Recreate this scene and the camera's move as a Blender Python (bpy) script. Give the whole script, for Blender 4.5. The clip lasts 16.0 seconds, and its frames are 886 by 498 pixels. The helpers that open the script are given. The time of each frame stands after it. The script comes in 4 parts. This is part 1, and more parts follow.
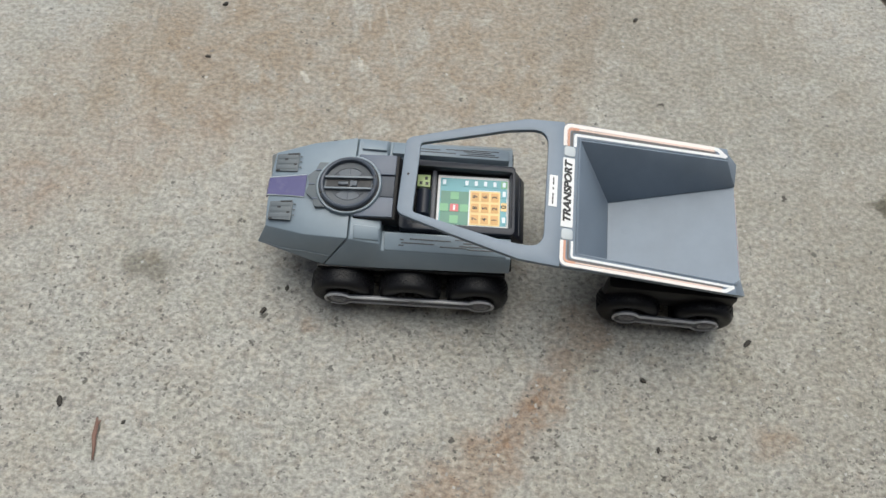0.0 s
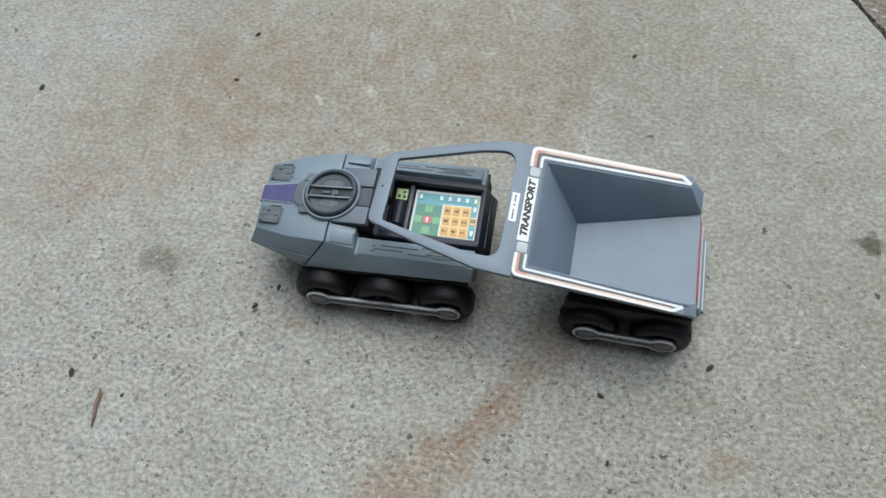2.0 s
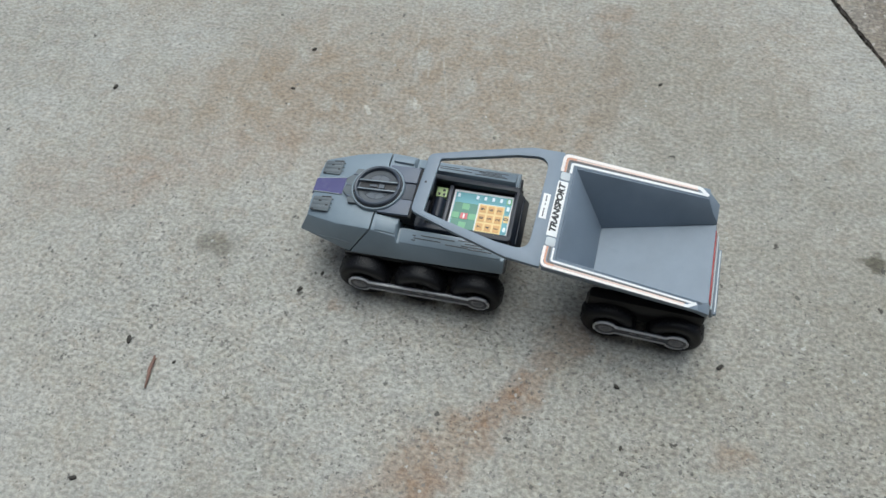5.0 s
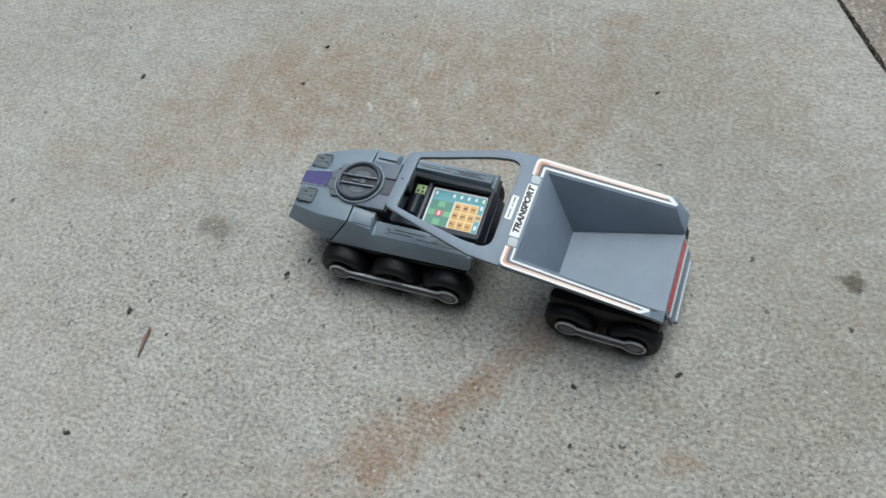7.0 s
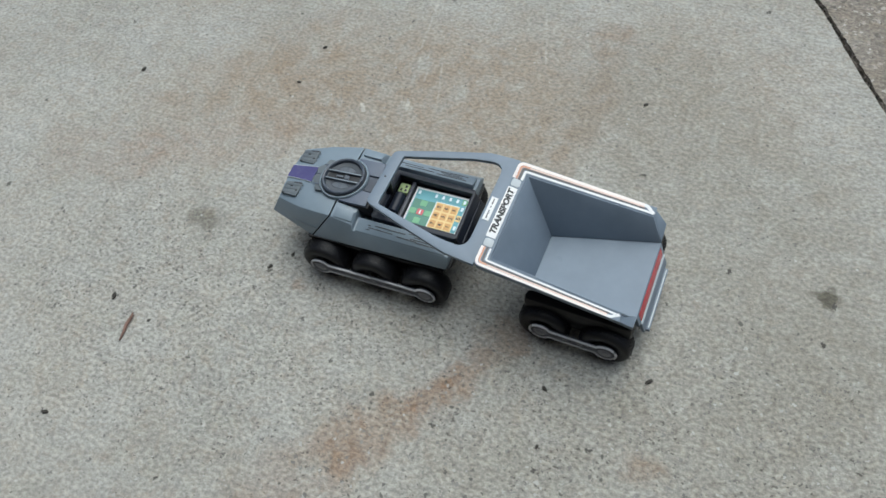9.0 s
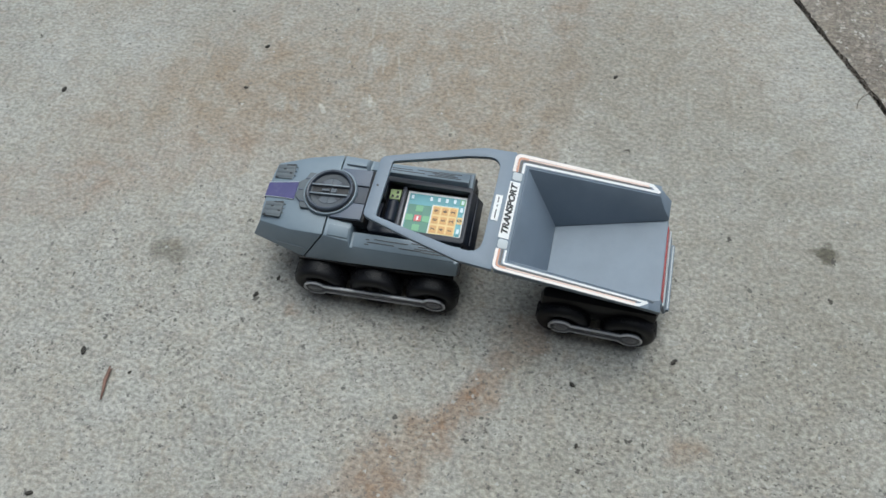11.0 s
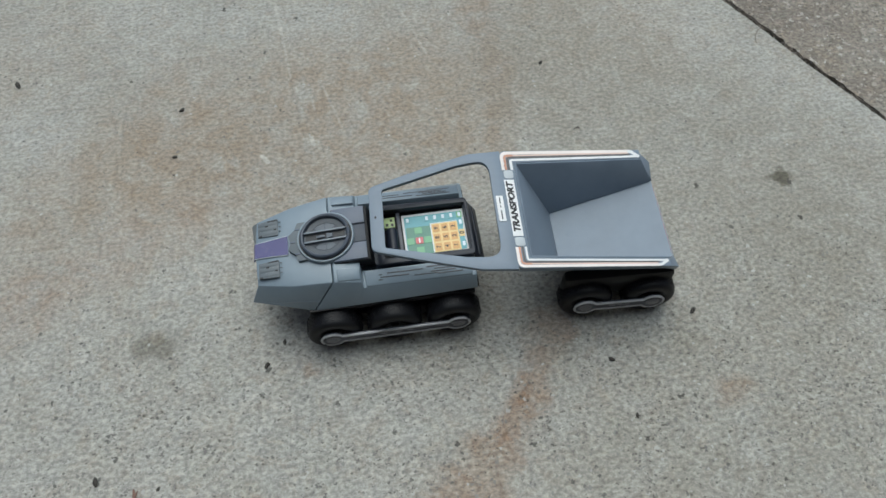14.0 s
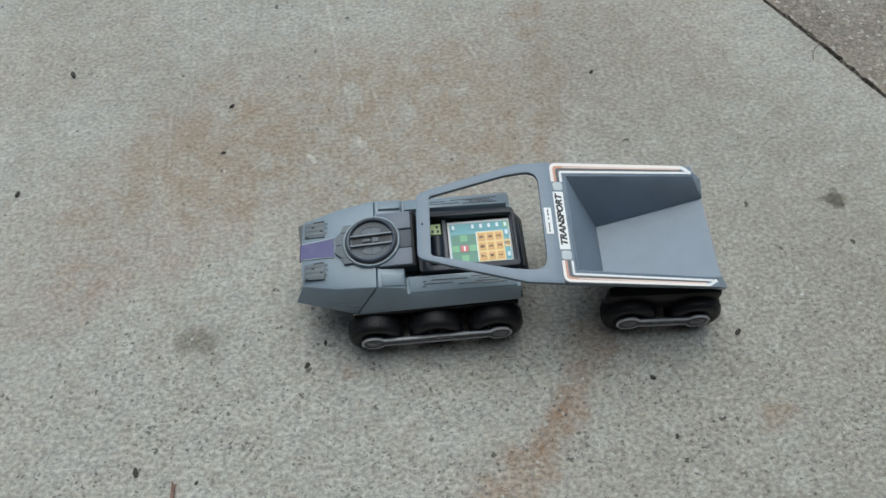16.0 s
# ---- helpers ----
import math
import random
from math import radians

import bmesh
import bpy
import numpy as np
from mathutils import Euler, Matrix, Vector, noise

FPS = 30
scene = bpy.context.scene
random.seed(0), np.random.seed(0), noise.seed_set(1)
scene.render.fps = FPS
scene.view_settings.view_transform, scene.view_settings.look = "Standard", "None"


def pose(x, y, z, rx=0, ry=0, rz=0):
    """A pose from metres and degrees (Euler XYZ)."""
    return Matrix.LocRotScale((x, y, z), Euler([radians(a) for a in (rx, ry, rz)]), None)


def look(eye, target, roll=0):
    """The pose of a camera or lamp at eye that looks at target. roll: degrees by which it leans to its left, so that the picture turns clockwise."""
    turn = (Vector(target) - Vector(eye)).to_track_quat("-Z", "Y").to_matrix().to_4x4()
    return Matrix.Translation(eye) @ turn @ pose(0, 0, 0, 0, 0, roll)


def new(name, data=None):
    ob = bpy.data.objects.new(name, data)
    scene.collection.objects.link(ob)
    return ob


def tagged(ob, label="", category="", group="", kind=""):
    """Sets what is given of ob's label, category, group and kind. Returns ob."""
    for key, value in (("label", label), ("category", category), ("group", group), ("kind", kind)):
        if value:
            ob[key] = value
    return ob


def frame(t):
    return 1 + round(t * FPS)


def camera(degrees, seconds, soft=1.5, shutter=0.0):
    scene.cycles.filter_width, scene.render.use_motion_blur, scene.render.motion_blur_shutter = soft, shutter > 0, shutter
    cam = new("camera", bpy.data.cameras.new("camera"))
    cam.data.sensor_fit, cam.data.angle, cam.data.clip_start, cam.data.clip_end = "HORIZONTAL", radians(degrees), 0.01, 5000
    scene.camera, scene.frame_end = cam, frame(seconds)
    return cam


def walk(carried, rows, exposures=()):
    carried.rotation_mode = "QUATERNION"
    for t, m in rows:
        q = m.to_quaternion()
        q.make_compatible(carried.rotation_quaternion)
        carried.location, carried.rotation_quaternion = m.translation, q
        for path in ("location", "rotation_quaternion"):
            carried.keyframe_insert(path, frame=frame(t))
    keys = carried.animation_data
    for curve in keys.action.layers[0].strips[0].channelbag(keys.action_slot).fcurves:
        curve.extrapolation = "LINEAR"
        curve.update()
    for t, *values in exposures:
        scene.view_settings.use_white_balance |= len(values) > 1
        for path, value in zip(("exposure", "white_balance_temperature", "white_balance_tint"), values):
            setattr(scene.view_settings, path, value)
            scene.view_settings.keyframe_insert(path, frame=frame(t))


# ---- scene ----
# seconds, stops, kelvin, tint: the camera darkens and cools its picture a little after the start
EXPOSURES = [(0.0, 0.03, 6540, 6), (1.0, -0.02, 6270, 4), (2.5, -0.04, 6070, 3), (7.0, -0.08, 6070, 3), (11.5, -0.13, 6070, 3), (14.0, -0.24, 6070, 2), (16.0, -0.22, 6070, 2)]
cam = camera(61.88, 16.0)
PATH = [
    (0.0, (0.1285, -0.4305, 0.9318), (0.1354, -0.0700, 0.1073), 4.43),
    (0.5, (0.1662, -0.4422, 0.9384), (0.1261, -0.0655, 0.1220), -1.78),
    (1.0, (0.2102, -0.4578, 0.9580), (0.1255, -0.0810, 0.1451), -6.22),
    (1.5, (0.2668, -0.4742, 0.9671), (0.1706, -0.0950, 0.1565), -6.69),
    (2.0, (0.2922, -0.4824, 0.9756), (0.1843, -0.0870, 0.1743), -7.13),
    (2.5, (0.3313, -0.4963, 0.9839), (0.1672, -0.1201, 0.1829), -10.41),
    (3.0, (0.3135, -0.5278, 0.9947), (0.1874, -0.1104, 0.2074), -6.84),
    (3.5, (0.2708, -0.5777, 1.0033), (0.1551, -0.1373, 0.2270), -4.71),
    (6.0, (0.3249, -0.5932, 1.0344), (0.1684, -0.1588, 0.2618), -6.07),
    (6.5, (0.3605, -0.5860, 1.0449), (0.1892, -0.1590, 0.2713), -7.18),
    (7.0, (0.4386, -0.5766, 1.0514), (0.2222, -0.1652, 0.2807), -11.50),
    (7.5, (0.4977, -0.5841, 1.0498), (0.2399, -0.1664, 0.2954), -10.22),
    (8.0, (0.5083, -0.5915, 1.0493), (0.2570, -0.1715, 0.2940), -10.54),
    (10.5, (0.3793, -0.5605, 1.0434), (0.2250, -0.1426, 0.2614), -6.00),
    (11.0, (0.3213, -0.5521, 1.0349), (0.2127, -0.1320, 0.2464), -4.72),
    (11.5, (0.2850, -0.5499, 1.0274), (0.2074, -0.1226, 0.2392), -4.66),
    (12.0, (0.2235, -0.5431, 1.0207), (0.1799, -0.1132, 0.2312), -3.92),
    (12.5, (0.1664, -0.5356, 1.0173), (0.1501, -0.1000, 0.2300), -2.51),
    (13.0, (0.1176, -0.5357, 1.0179), (0.1379, -0.1051, 0.2279), -0.65),
    (13.5, (0.0741, -0.5325, 1.0182), (0.1205, -0.0959, 0.2325), -0.46),
    (14.0, (0.0987, -0.5484, 1.0173), (0.1659, -0.1053, 0.2369), 0.14),
    (14.5, (0.0936, -0.5460, 1.0200), (0.1489, -0.1064, 0.2367), -0.34),
    (15.0, (0.0884, -0.5441, 1.0210), (0.1307, -0.0987, 0.2401), -1.32),
    (15.5, (0.0814, -0.5410, 1.0255), (0.1130, -0.0946, 0.2447), -1.98),
    (16.0, (0.0767, -0.5284, 1.0234), (0.1096, -0.0858, 0.2405), -0.99),
]
walk(cam, [(t, look(eye, target, roll)) for t, eye, target, roll in PATH], EXPOSURES)

# ---- world and light: an overcast sky, brighter on the far side ----
SUN_EL, SUN_AZ = 65.0, 6.0          # azimuth clockwise from +y
world = bpy.data.worlds.new("overcast_sky")
scene.world = world
world.use_nodes = True
sky = world.node_tree.nodes.new("ShaderNodeTexSky")
sky.sky_type, sky.sun_disc = "NISHITA", False
sky.sun_elevation, sky.sun_rotation = radians(SUN_EL), radians(SUN_AZ)
sky.air_density, sky.dust_density, sky.ozone_density = 0.75, 5.0, 1.0
background = world.node_tree.nodes["Background"]
world.node_tree.links.new(sky.outputs[0], background.inputs[0])
background.inputs[1].default_value = 0.105
sun_data = bpy.data.lights.new("sun", "SUN")
sun_data.energy, sun_data.angle, sun_data.color = 2.18, radians(70), (0.93, 0.98, 1.0)
sun = new("sun", sun_data)
s_dir = Vector((math.sin(radians(SUN_AZ)) * math.cos(radians(SUN_EL)), math.cos(radians(SUN_AZ)) * math.cos(radians(SUN_EL)), math.sin(radians(SUN_EL))))
sun.matrix_world = look(s_dir * 20, (0, 0, 0))


# ---- materials ----
def material(name):
    m = bpy.data.materials.new(name)
    m.use_nodes = True
    return m, m.node_tree.nodes, m.node_tree.links, m.node_tree.nodes["Principled BSDF"]


def plain_noise(nodes, links, coord, scale, detail=4.0, rough=0.6):
    n = nodes.new("ShaderNodeTexNoise")
    n.inputs["Scale"].default_value, n.inputs["Detail"].default_value, n.inputs["Roughness"].default_value = scale, detail, rough
    links.new(coord, n.inputs["Vector"])
    return n.outputs["Fac"]


def ramp(nodes, links, fac, stops):
    r = nodes.new("ShaderNodeValToRGB")
    while len(r.color_ramp.elements) < len(stops):
        r.color_ramp.elements.new(0.5)
    for e, (p, c) in zip(r.color_ramp.elements, stops):
        e.position, e.color = p, (*c, 1) if len(c) == 3 else c
    links.new(fac, r.inputs[0])
    return r.outputs[0]


def mixed(nodes, links, fac, a, b, mode="MIX"):
    m = nodes.new("ShaderNodeMix")
    m.data_type, m.blend_type = "RGBA", mode
    for value, slot in ((fac, 0), (a, 6), (b, 7)):
        if isinstance(value, (int, float)):
            m.inputs[slot].default_value = value
        elif isinstance(value, tuple):
            m.inputs[slot].default_value = (*value, 1)
        else:
            links.new(value, m.inputs[slot])
    return m.outputs[2]


def calc(nodes, links, op, a, b=0.0, c=0.0, clamp=False):
    m = nodes.new("ShaderNodeMath")
    m.operation, m.use_clamp = op, clamp
    for i, value in enumerate((a, b, c)):
        if isinstance(value, (int, float)):
            m.inputs[i].default_value = value
        else:
            links.new(value, m.inputs[i])
    return m.outputs[0]


def plastic(name, colour, rough=0.42, grain=0.06, dust=0.10, bump=0.05, shine=0.5, metal=0.0):
    """Moulded plastic: a fine grain, faint dust and scuffs that change its gloss."""
    m, nodes, links, bsdf = material(name)
    coord = nodes.new("ShaderNodeTexCoord").outputs["Object"]
    big, fine = plain_noise(nodes, links, coord, 22, 5), plain_noise(nodes, links, coord, 900, 2)
    dark, light = tuple(v * (1 - grain) for v in colour), tuple(min(1, v * (1 + grain) + 0.008) for v in colour)
    base = ramp(nodes, links, big, [(0.3, dark), (0.7, light)])
    dusty = ramp(nodes, links, plain_noise(nodes, links, coord, 70, 6, 0.7), [(0.52, (0, 0, 0)), (0.8, (1, 1, 1))])
    base = mixed(nodes, links, calc(nodes, links, "MULTIPLY", dusty, dust), base, (0.42, 0.39, 0.34))
    links.new(base, bsdf.inputs["Base Color"])
    bsdf.inputs["Specular IOR Level"].default_value, bsdf.inputs["Metallic"].default_value = shine, metal
    links.new(calc(nodes, links, "MULTIPLY_ADD", big, 0.22, rough - 0.11), bsdf.inputs["Roughness"])
    b = nodes.new("ShaderNodeBump")
    b.inputs["Strength"].default_value, b.inputs["Distance"].default_value = bump, 0.001
    links.new(fine, b.inputs["Height"])
    links.new(b.outputs[0], bsdf.inputs["Normal"])
    return m


GREY = plastic("body_grey_plastic", (0.203, 0.256, 0.300), 0.36, dust=0.03, shine=0.6)
BIN_GREY = plastic("trailer_grey_plastic", (0.187, 0.231, 0.284), 0.42, dust=0.02, shine=0.45)
PANEL_GREY = plastic("dark_panel_plastic", (0.052, 0.055, 0.070), 0.40, dust=0.03)
DIAL_GREY = plastic("dial_grey_plastic", (0.043, 0.047, 0.052), 0.42, dust=0.04)
ROOF_GREY = plastic("slate_panel_plastic", (0.106, 0.128, 0.172), 0.42, dust=0.03)
ROOF_DARK = plastic("charcoal_panel_plastic", (0.042, 0.051, 0.070), 0.5, grain=0.15, dust=0.04, bump=0.15)
RING_GREY = plastic("dial_ring_plastic", (0.058, 0.072, 0.096), 0.36, dust=0.04)
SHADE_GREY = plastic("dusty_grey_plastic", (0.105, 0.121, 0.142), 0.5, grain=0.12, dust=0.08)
DIAL_FLOOR = plastic("dial_floor_plastic", (0.070, 0.080, 0.092), 0.5, grain=0.15, dust=0.05)
BAR_GREY = plastic("grey_bar_plastic", (0.20, 0.23, 0.26), 0.4, dust=0.05)
LAMP_GREY = plastic("headlight_grey_plastic", (0.130, 0.150, 0.162), 0.45, grain=0.12, dust=0.05)
CONSOLE = plastic("blue_black_plastic", (0.011, 0.015, 0.026), 0.36, dust=0.0, shine=0.3)
BLACK = plastic("black_plastic", (0.008, 0.008, 0.009), 0.42, dust=0.005, shine=0.22)
RUBBER = plastic("black_tyre", (0.006, 0.006, 0.0075), 0.40, dust=0.0, bump=0.12, shine=0.2)
CHROME = plastic("silvered_edge_plastic", (0.55, 0.55, 0.56), 0.3, dust=0.05)
DULL_CHROME = plastic("dull_silvered_plastic", (0.085, 0.088, 0.105), 0.36, grain=0.35, dust=0.08, metal=0.2)
HUB_SILVER = plastic("worn_silver_plastic", (0.24, 0.24, 0.26), 0.34, grain=0.3, dust=0.08, metal=0.3)
PURPLE = plastic("purple_sticker", (0.066, 0.060, 0.185), 0.35)
WHITE = plastic("white_sticker", (0.80, 0.80, 0.79), 0.4, grain=0.03, dust=0.05)
ORANGE = plastic("orange_sticker", (0.62, 0.31, 0.20), 0.4)
SALMON = plastic("pale_orange_sticker", (0.86, 0.78, 0.73), 0.4, grain=0.03)
PEACH = plastic("peach_sticker", (0.74, 0.55, 0.46), 0.4, grain=0.03)
GAP_GREY = plastic("dark_grey_sticker_line", (0.105, 0.095, 0.092), 0.45)
BADGE = plastic("pale_badge", (0.50, 0.54, 0.56), 0.4)
RED = plastic("red_reflector", (0.50, 0.065, 0.075), 0.25, grain=0.15)
# for print and pins, and for shade painted into slots and gaps
INK_SHADE = plastic("black_ink_and_shade", (0.012, 0.012, 0.014), 0.5)
TEAL = plastic("teal_key_foil", (0.13, 0.38, 0.43), 0.35, dust=0.03)
PALE_BLUE = plastic("pale_blue_key", (0.72, 0.82, 0.86), 0.35, dust=0.03)
GREEN = plastic("green_key_field", (0.08, 0.24, 0.17), 0.35, dust=0.03)
KEY_GREEN = plastic("light_green_key", (0.17, 0.42, 0.22), 0.35, dust=0.03)
KEY_RED = plastic("red_key", (0.62, 0.13, 0.14), 0.35, dust=0.03)
KEY_ORANGE = plastic("orange_key", (0.66, 0.36, 0.11), 0.35, dust=0.03)
KEY_YELLOW = plastic("yellow_key_field", (0.80, 0.58, 0.24), 0.35, dust=0.03)
LIME = plastic("lime_sticker", (0.40, 0.50, 0.22), 0.4)
# for the added unseen wall: very dark, so it bounces little light
BLOCKER_BROWN = plastic("dark_brown_blocker", (0.045, 0.038, 0.034), 0.9, grain=0.25)
TWIG = plastic("dry_bark", (0.19, 0.11, 0.085), 0.85, grain=0.4)
GRIT = plastic("brown_grit", (0.21, 0.18, 0.15), 0.9, grain=0.5, dust=0.3)
CRUMB = plastic("dark_crumb", (0.05, 0.044, 0.037), 0.9, grain=0.4)


def segment_mask(nodes, links, pos, a, b, inner, outer):
    """1 within inner metres of the line from a to b on the ground, fading to 0 at outer."""
    ax, ay, bx, by = *a, *b
    dx, dy = bx - ax, by - ay
    n2 = dx * dx + dy * dy + 1e-9
    sep = nodes.new("ShaderNodeSeparateXYZ")
    links.new(pos, sep.inputs[0])
    px, py = calc(nodes, links, "SUBTRACT", sep.outputs[0], ax), calc(nodes, links, "SUBTRACT", sep.outputs[1], ay)
    h = calc(nodes, links, "MULTIPLY_ADD", px, dx / n2, calc(nodes, links, "MULTIPLY", py, dy / n2), clamp=True)
    ex, ey = calc(nodes, links, "MULTIPLY_ADD", h, -dx, px), calc(nodes, links, "MULTIPLY_ADD", h, -dy, py)
    d = calc(nodes, links, "SQRT", calc(nodes, links, "MULTIPLY_ADD", ex, ex, calc(nodes, links, "MULTIPLY", ey, ey)))
    r = nodes.new("ShaderNodeMapRange")
    r.interpolation_type = "SMOOTHSTEP"
    for i, v in ((1, inner), (2, outer), (3, 1.0), (4, 0.0)):
        r.inputs[i].default_value = v
    links.new(d, r.inputs[0])
    return r.outputs[0]


def concrete(name, base_stops, aggregate, stains=True):
    m, nodes, links, bsdf = material(name)
    coord = nodes.new("ShaderNodeTexCoord").outputs["Object"]
    warp = nodes.new("ShaderNodeTexNoise")
    warp.inputs["Scale"].default_value, warp.inputs["Detail"].default_value, warp.inputs["Roughness"].default_value = 9, 6, 0.65
    links.new(coord, warp.inputs["Vector"])
    off = nodes.new("ShaderNodeVectorMath")
    off.operation = "MULTIPLY_ADD"
    links.new(warp.outputs["Color"], off.inputs[0])
    off.inputs[1].default_value = (0.11, 0.11, 0)
    off.inputs[2].default_value = (-0.055, -0.055, 0)
    bent = nodes.new("ShaderNodeVectorMath")
    bent.operation = "ADD"
    links.new(coord, bent.inputs[0])
    links.new(off.outputs[0], bent.inputs[1])
    pos = bent.outputs[0]

    flat = nodes.new("ShaderNodeVectorMath")
    flat.operation = "MULTIPLY"
    links.new(coord, flat.inputs[0])
    flat.inputs[1].default_value = (0.88, 1.12, 1.0)
    flake = flat.outputs[0]             # the float left its marks along the slab

    cloud = plain_noise(nodes, links, coord, 3.2, 6, 0.6)
    mid = plain_noise(nodes, links, flake, 30, 6, 0.68)
    sand = plain_noise(nodes, links, coord, 420, 3, 0.7)
    colour = ramp(nodes, links, cloud, base_stops)
    colour = mixed(nodes, links, 0.55, colour, ramp(nodes, links, mid, [(0.30, (0.36, 0.36, 0.36)), (0.72, (0.63, 0.63, 0.62))]), "OVERLAY")
    blotch = ramp(nodes, links, plain_noise(nodes, links, coord, 7.5, 7, 0.68), [(0.42, (0, 0, 0)), (0.74, (1, 1, 1))])
    colour = mixed(nodes, links, calc(nodes, links, "MULTIPLY", blotch, 0.42), colour, (0.315, 0.268, 0.205))
    pale_blotch = ramp(nodes, links, plain_noise(nodes, links, pos, 5.0, 7, 0.68), [(0.50, (0, 0, 0)), (0.72, (1, 1, 1))])
    colour = mixed(nodes, links, calc(nodes, links, "MULTIPLY", pale_blotch, 0.35), colour, (0.46, 0.46, 0.44))
    # small rusty and mossy freckles all over
    freckle = ramp(nodes, links, plain_noise(nodes, links, pos, 46, 4, 0.6), [(0.50, (0, 0, 0)), (0.70, (1, 1, 1))])
    colour = mixed(nodes, links, calc(nodes, links, "MULTIPLY", freckle, 0.34), colour, (0.325, 0.255, 0.180))
    moss = ramp(nodes, links, plain_noise(nodes, links, flake, 19, 5, 0.65), [(0.50, (0, 0, 0)), (0.70, (1, 1, 1))])
    colour = mixed(nodes, links, calc(nodes, links, "MULTIPLY", moss, 0.26), colour, (0.320, 0.325, 0.270))
    if stains:
        patchy = ramp(nodes, links, plain_noise(nodes, links, pos, 22, 7, 0.75), [(0.36, (0.12, 0.12, 0.12)), (0.66, (1, 1, 1))])
        tints = {"rust": (0.250, 0.140, 0.075), "brown": (0.285, 0.212, 0.145), "dull": (0.275, 0.255, 0.212), "dark": (0.10, 0.09, 0.065), "pale": (0.52, 0.50, 0.45)}
        for a, b, inner, outer, tone, amount in STAINS:
            mask = segment_mask(nodes, links, coord if tone == "pale" else pos, a, b, inner, outer)
            if tone in ("rust", "brown", "dull") or (tone == "pale" and inner < 0.0012):
                mask = calc(nodes, links, "MULTIPLY", mask, patchy)
            colour = mixed(nodes, links, calc(nodes, links, "MULTIPLY", mask, amount), colour, tints[tone])
    # sand grains, then single stones and pits, laid bare where the skin has worn off
    worn = segment_mask(nodes, links, pos, (-0.30, -0.24), (0.70, -0.26), 0.06, 0.36) if stains else 1.0
    grain = ramp(nodes, links, sand, [(0.30, (0.28, 0.28, 0.28)), (0.5, (0.5, 0.5, 0.5)), (0.72, (0.74, 0.73, 0.71))])
    colour = mixed(nodes, links, 0.32, colour, grain, "OVERLAY")
    coarse = ramp(nodes, links, plain_noise(nodes, links, flake, 150, 2.5, 0.6), [(0.33, (0.20, 0.20, 0.20)), (0.5, (0.5, 0.5, 0.5)), (0.66, (0.82, 0.82, 0.80))])
    colour = mixed(nodes, links, calc(nodes, links, "MULTIPLY_ADD", worn, 0.10, 0.40), colour, coarse, "OVERLAY")
    height = calc(nodes, links, "MULTIPLY", sand, 0.5)
    # ragged little holes, in swarms
    clump = ramp(nodes, links, plain_noise(nodes, links, pos, 13, 5, 0.65), [(0.40, (0, 0, 0)), (0.68, (1, 1, 1))])
    swarm = calc(nodes, links, "MULTIPLY", clump, calc(nodes, links, "MULTIPLY_ADD", worn, 0.10, 0.055))
    hole = nodes.new("ShaderNodeMapRange")
    links.new(calc(nodes, links, "SUBTRACT", calc(nodes, links, "ADD", swarm, 0.285), plain_noise(nodes, links, flake, 155, 1.8, 0.55)), hole.inputs[0])
    hole.inputs[2].default_value = 0.05
    colour = mixed(nodes, links, calc(nodes, links, "MULTIPLY", hole.outputs[0], 0.72), colour, (0.085, 0.078, 0.068))
    height = calc(nodes, links, "MULTIPLY_ADD", hole.outputs[0], -0.8, height)
    for scale, share, bare, tones in aggregate:
        v = nodes.new("ShaderNodeTexVoronoi")
        v.inputs["Scale"].default_value = scale
        v.inputs["Randomness"].default_value = 1.0
        links.new(bent2(nodes, links, coord, scale), v.inputs["Vector"])
        sep = nodes.new("ShaderNodeSeparateColor")
        links.new(v.outputs["Color"], sep.inputs[0])
        chosen = calc(nodes, links, "LESS_THAN", sep.outputs[0], calc(nodes, links, "MULTIPLY_ADD", worn, bare, share))
        size = calc(nodes, links, "MULTIPLY_ADD", sep.outputs[2], 0.34, 0.14)
        near = nodes.new("ShaderNodeMapRange")
        links.new(calc(nodes, links, "SUBTRACT", size, v.outputs["Distance"]), near.inputs[0])
        near.inputs[2].default_value = 0.12
        spot = calc(nodes, links, "MULTIPLY", chosen, near.outputs[0])
        tone = ramp(nodes, links, sep.outputs[1], tones)
        colour = mixed(nodes, links, calc(nodes, links, "MULTIPLY", spot, 0.8), colour, tone)
        height = calc(nodes, links, "MULTIPLY_ADD", spot, -0.6, height)
    links.new(colour, bsdf.inputs["Base Color"])
    bsdf.inputs["Roughness"].default_value = 0.88
    bsdf.inputs["Specular IOR Level"].default_value = 0.25
    b = nodes.new("ShaderNodeBump")
    b.inputs["Strength"].default_value, b.inputs["Distance"].default_value = 0.5, 0.0015
    links.new(calc(nodes, links, "MULTIPLY_ADD", mid, 0.8, height), b.inputs["Height"])
    links.new(b.outputs[0], bsdf.inputs["Normal"])
    return m


def bent2(nodes, links, coord, scale):
    n = nodes.new("ShaderNodeTexNoise")
    n.inputs["Scale"].default_value, n.inputs["Detail"].default_value = scale * 1.9, 3
    links.new(coord, n.inputs["Vector"])
    a = nodes.new("ShaderNodeVectorMath")
    a.operation = "MULTIPLY_ADD"
    links.new(n.outputs["Color"], a.inputs[0])
    a.inputs[1].default_value = (1.7 / scale, 1.7 / scale, 0)
    links.new(coord, a.inputs[2])
    return a.outputs[0]


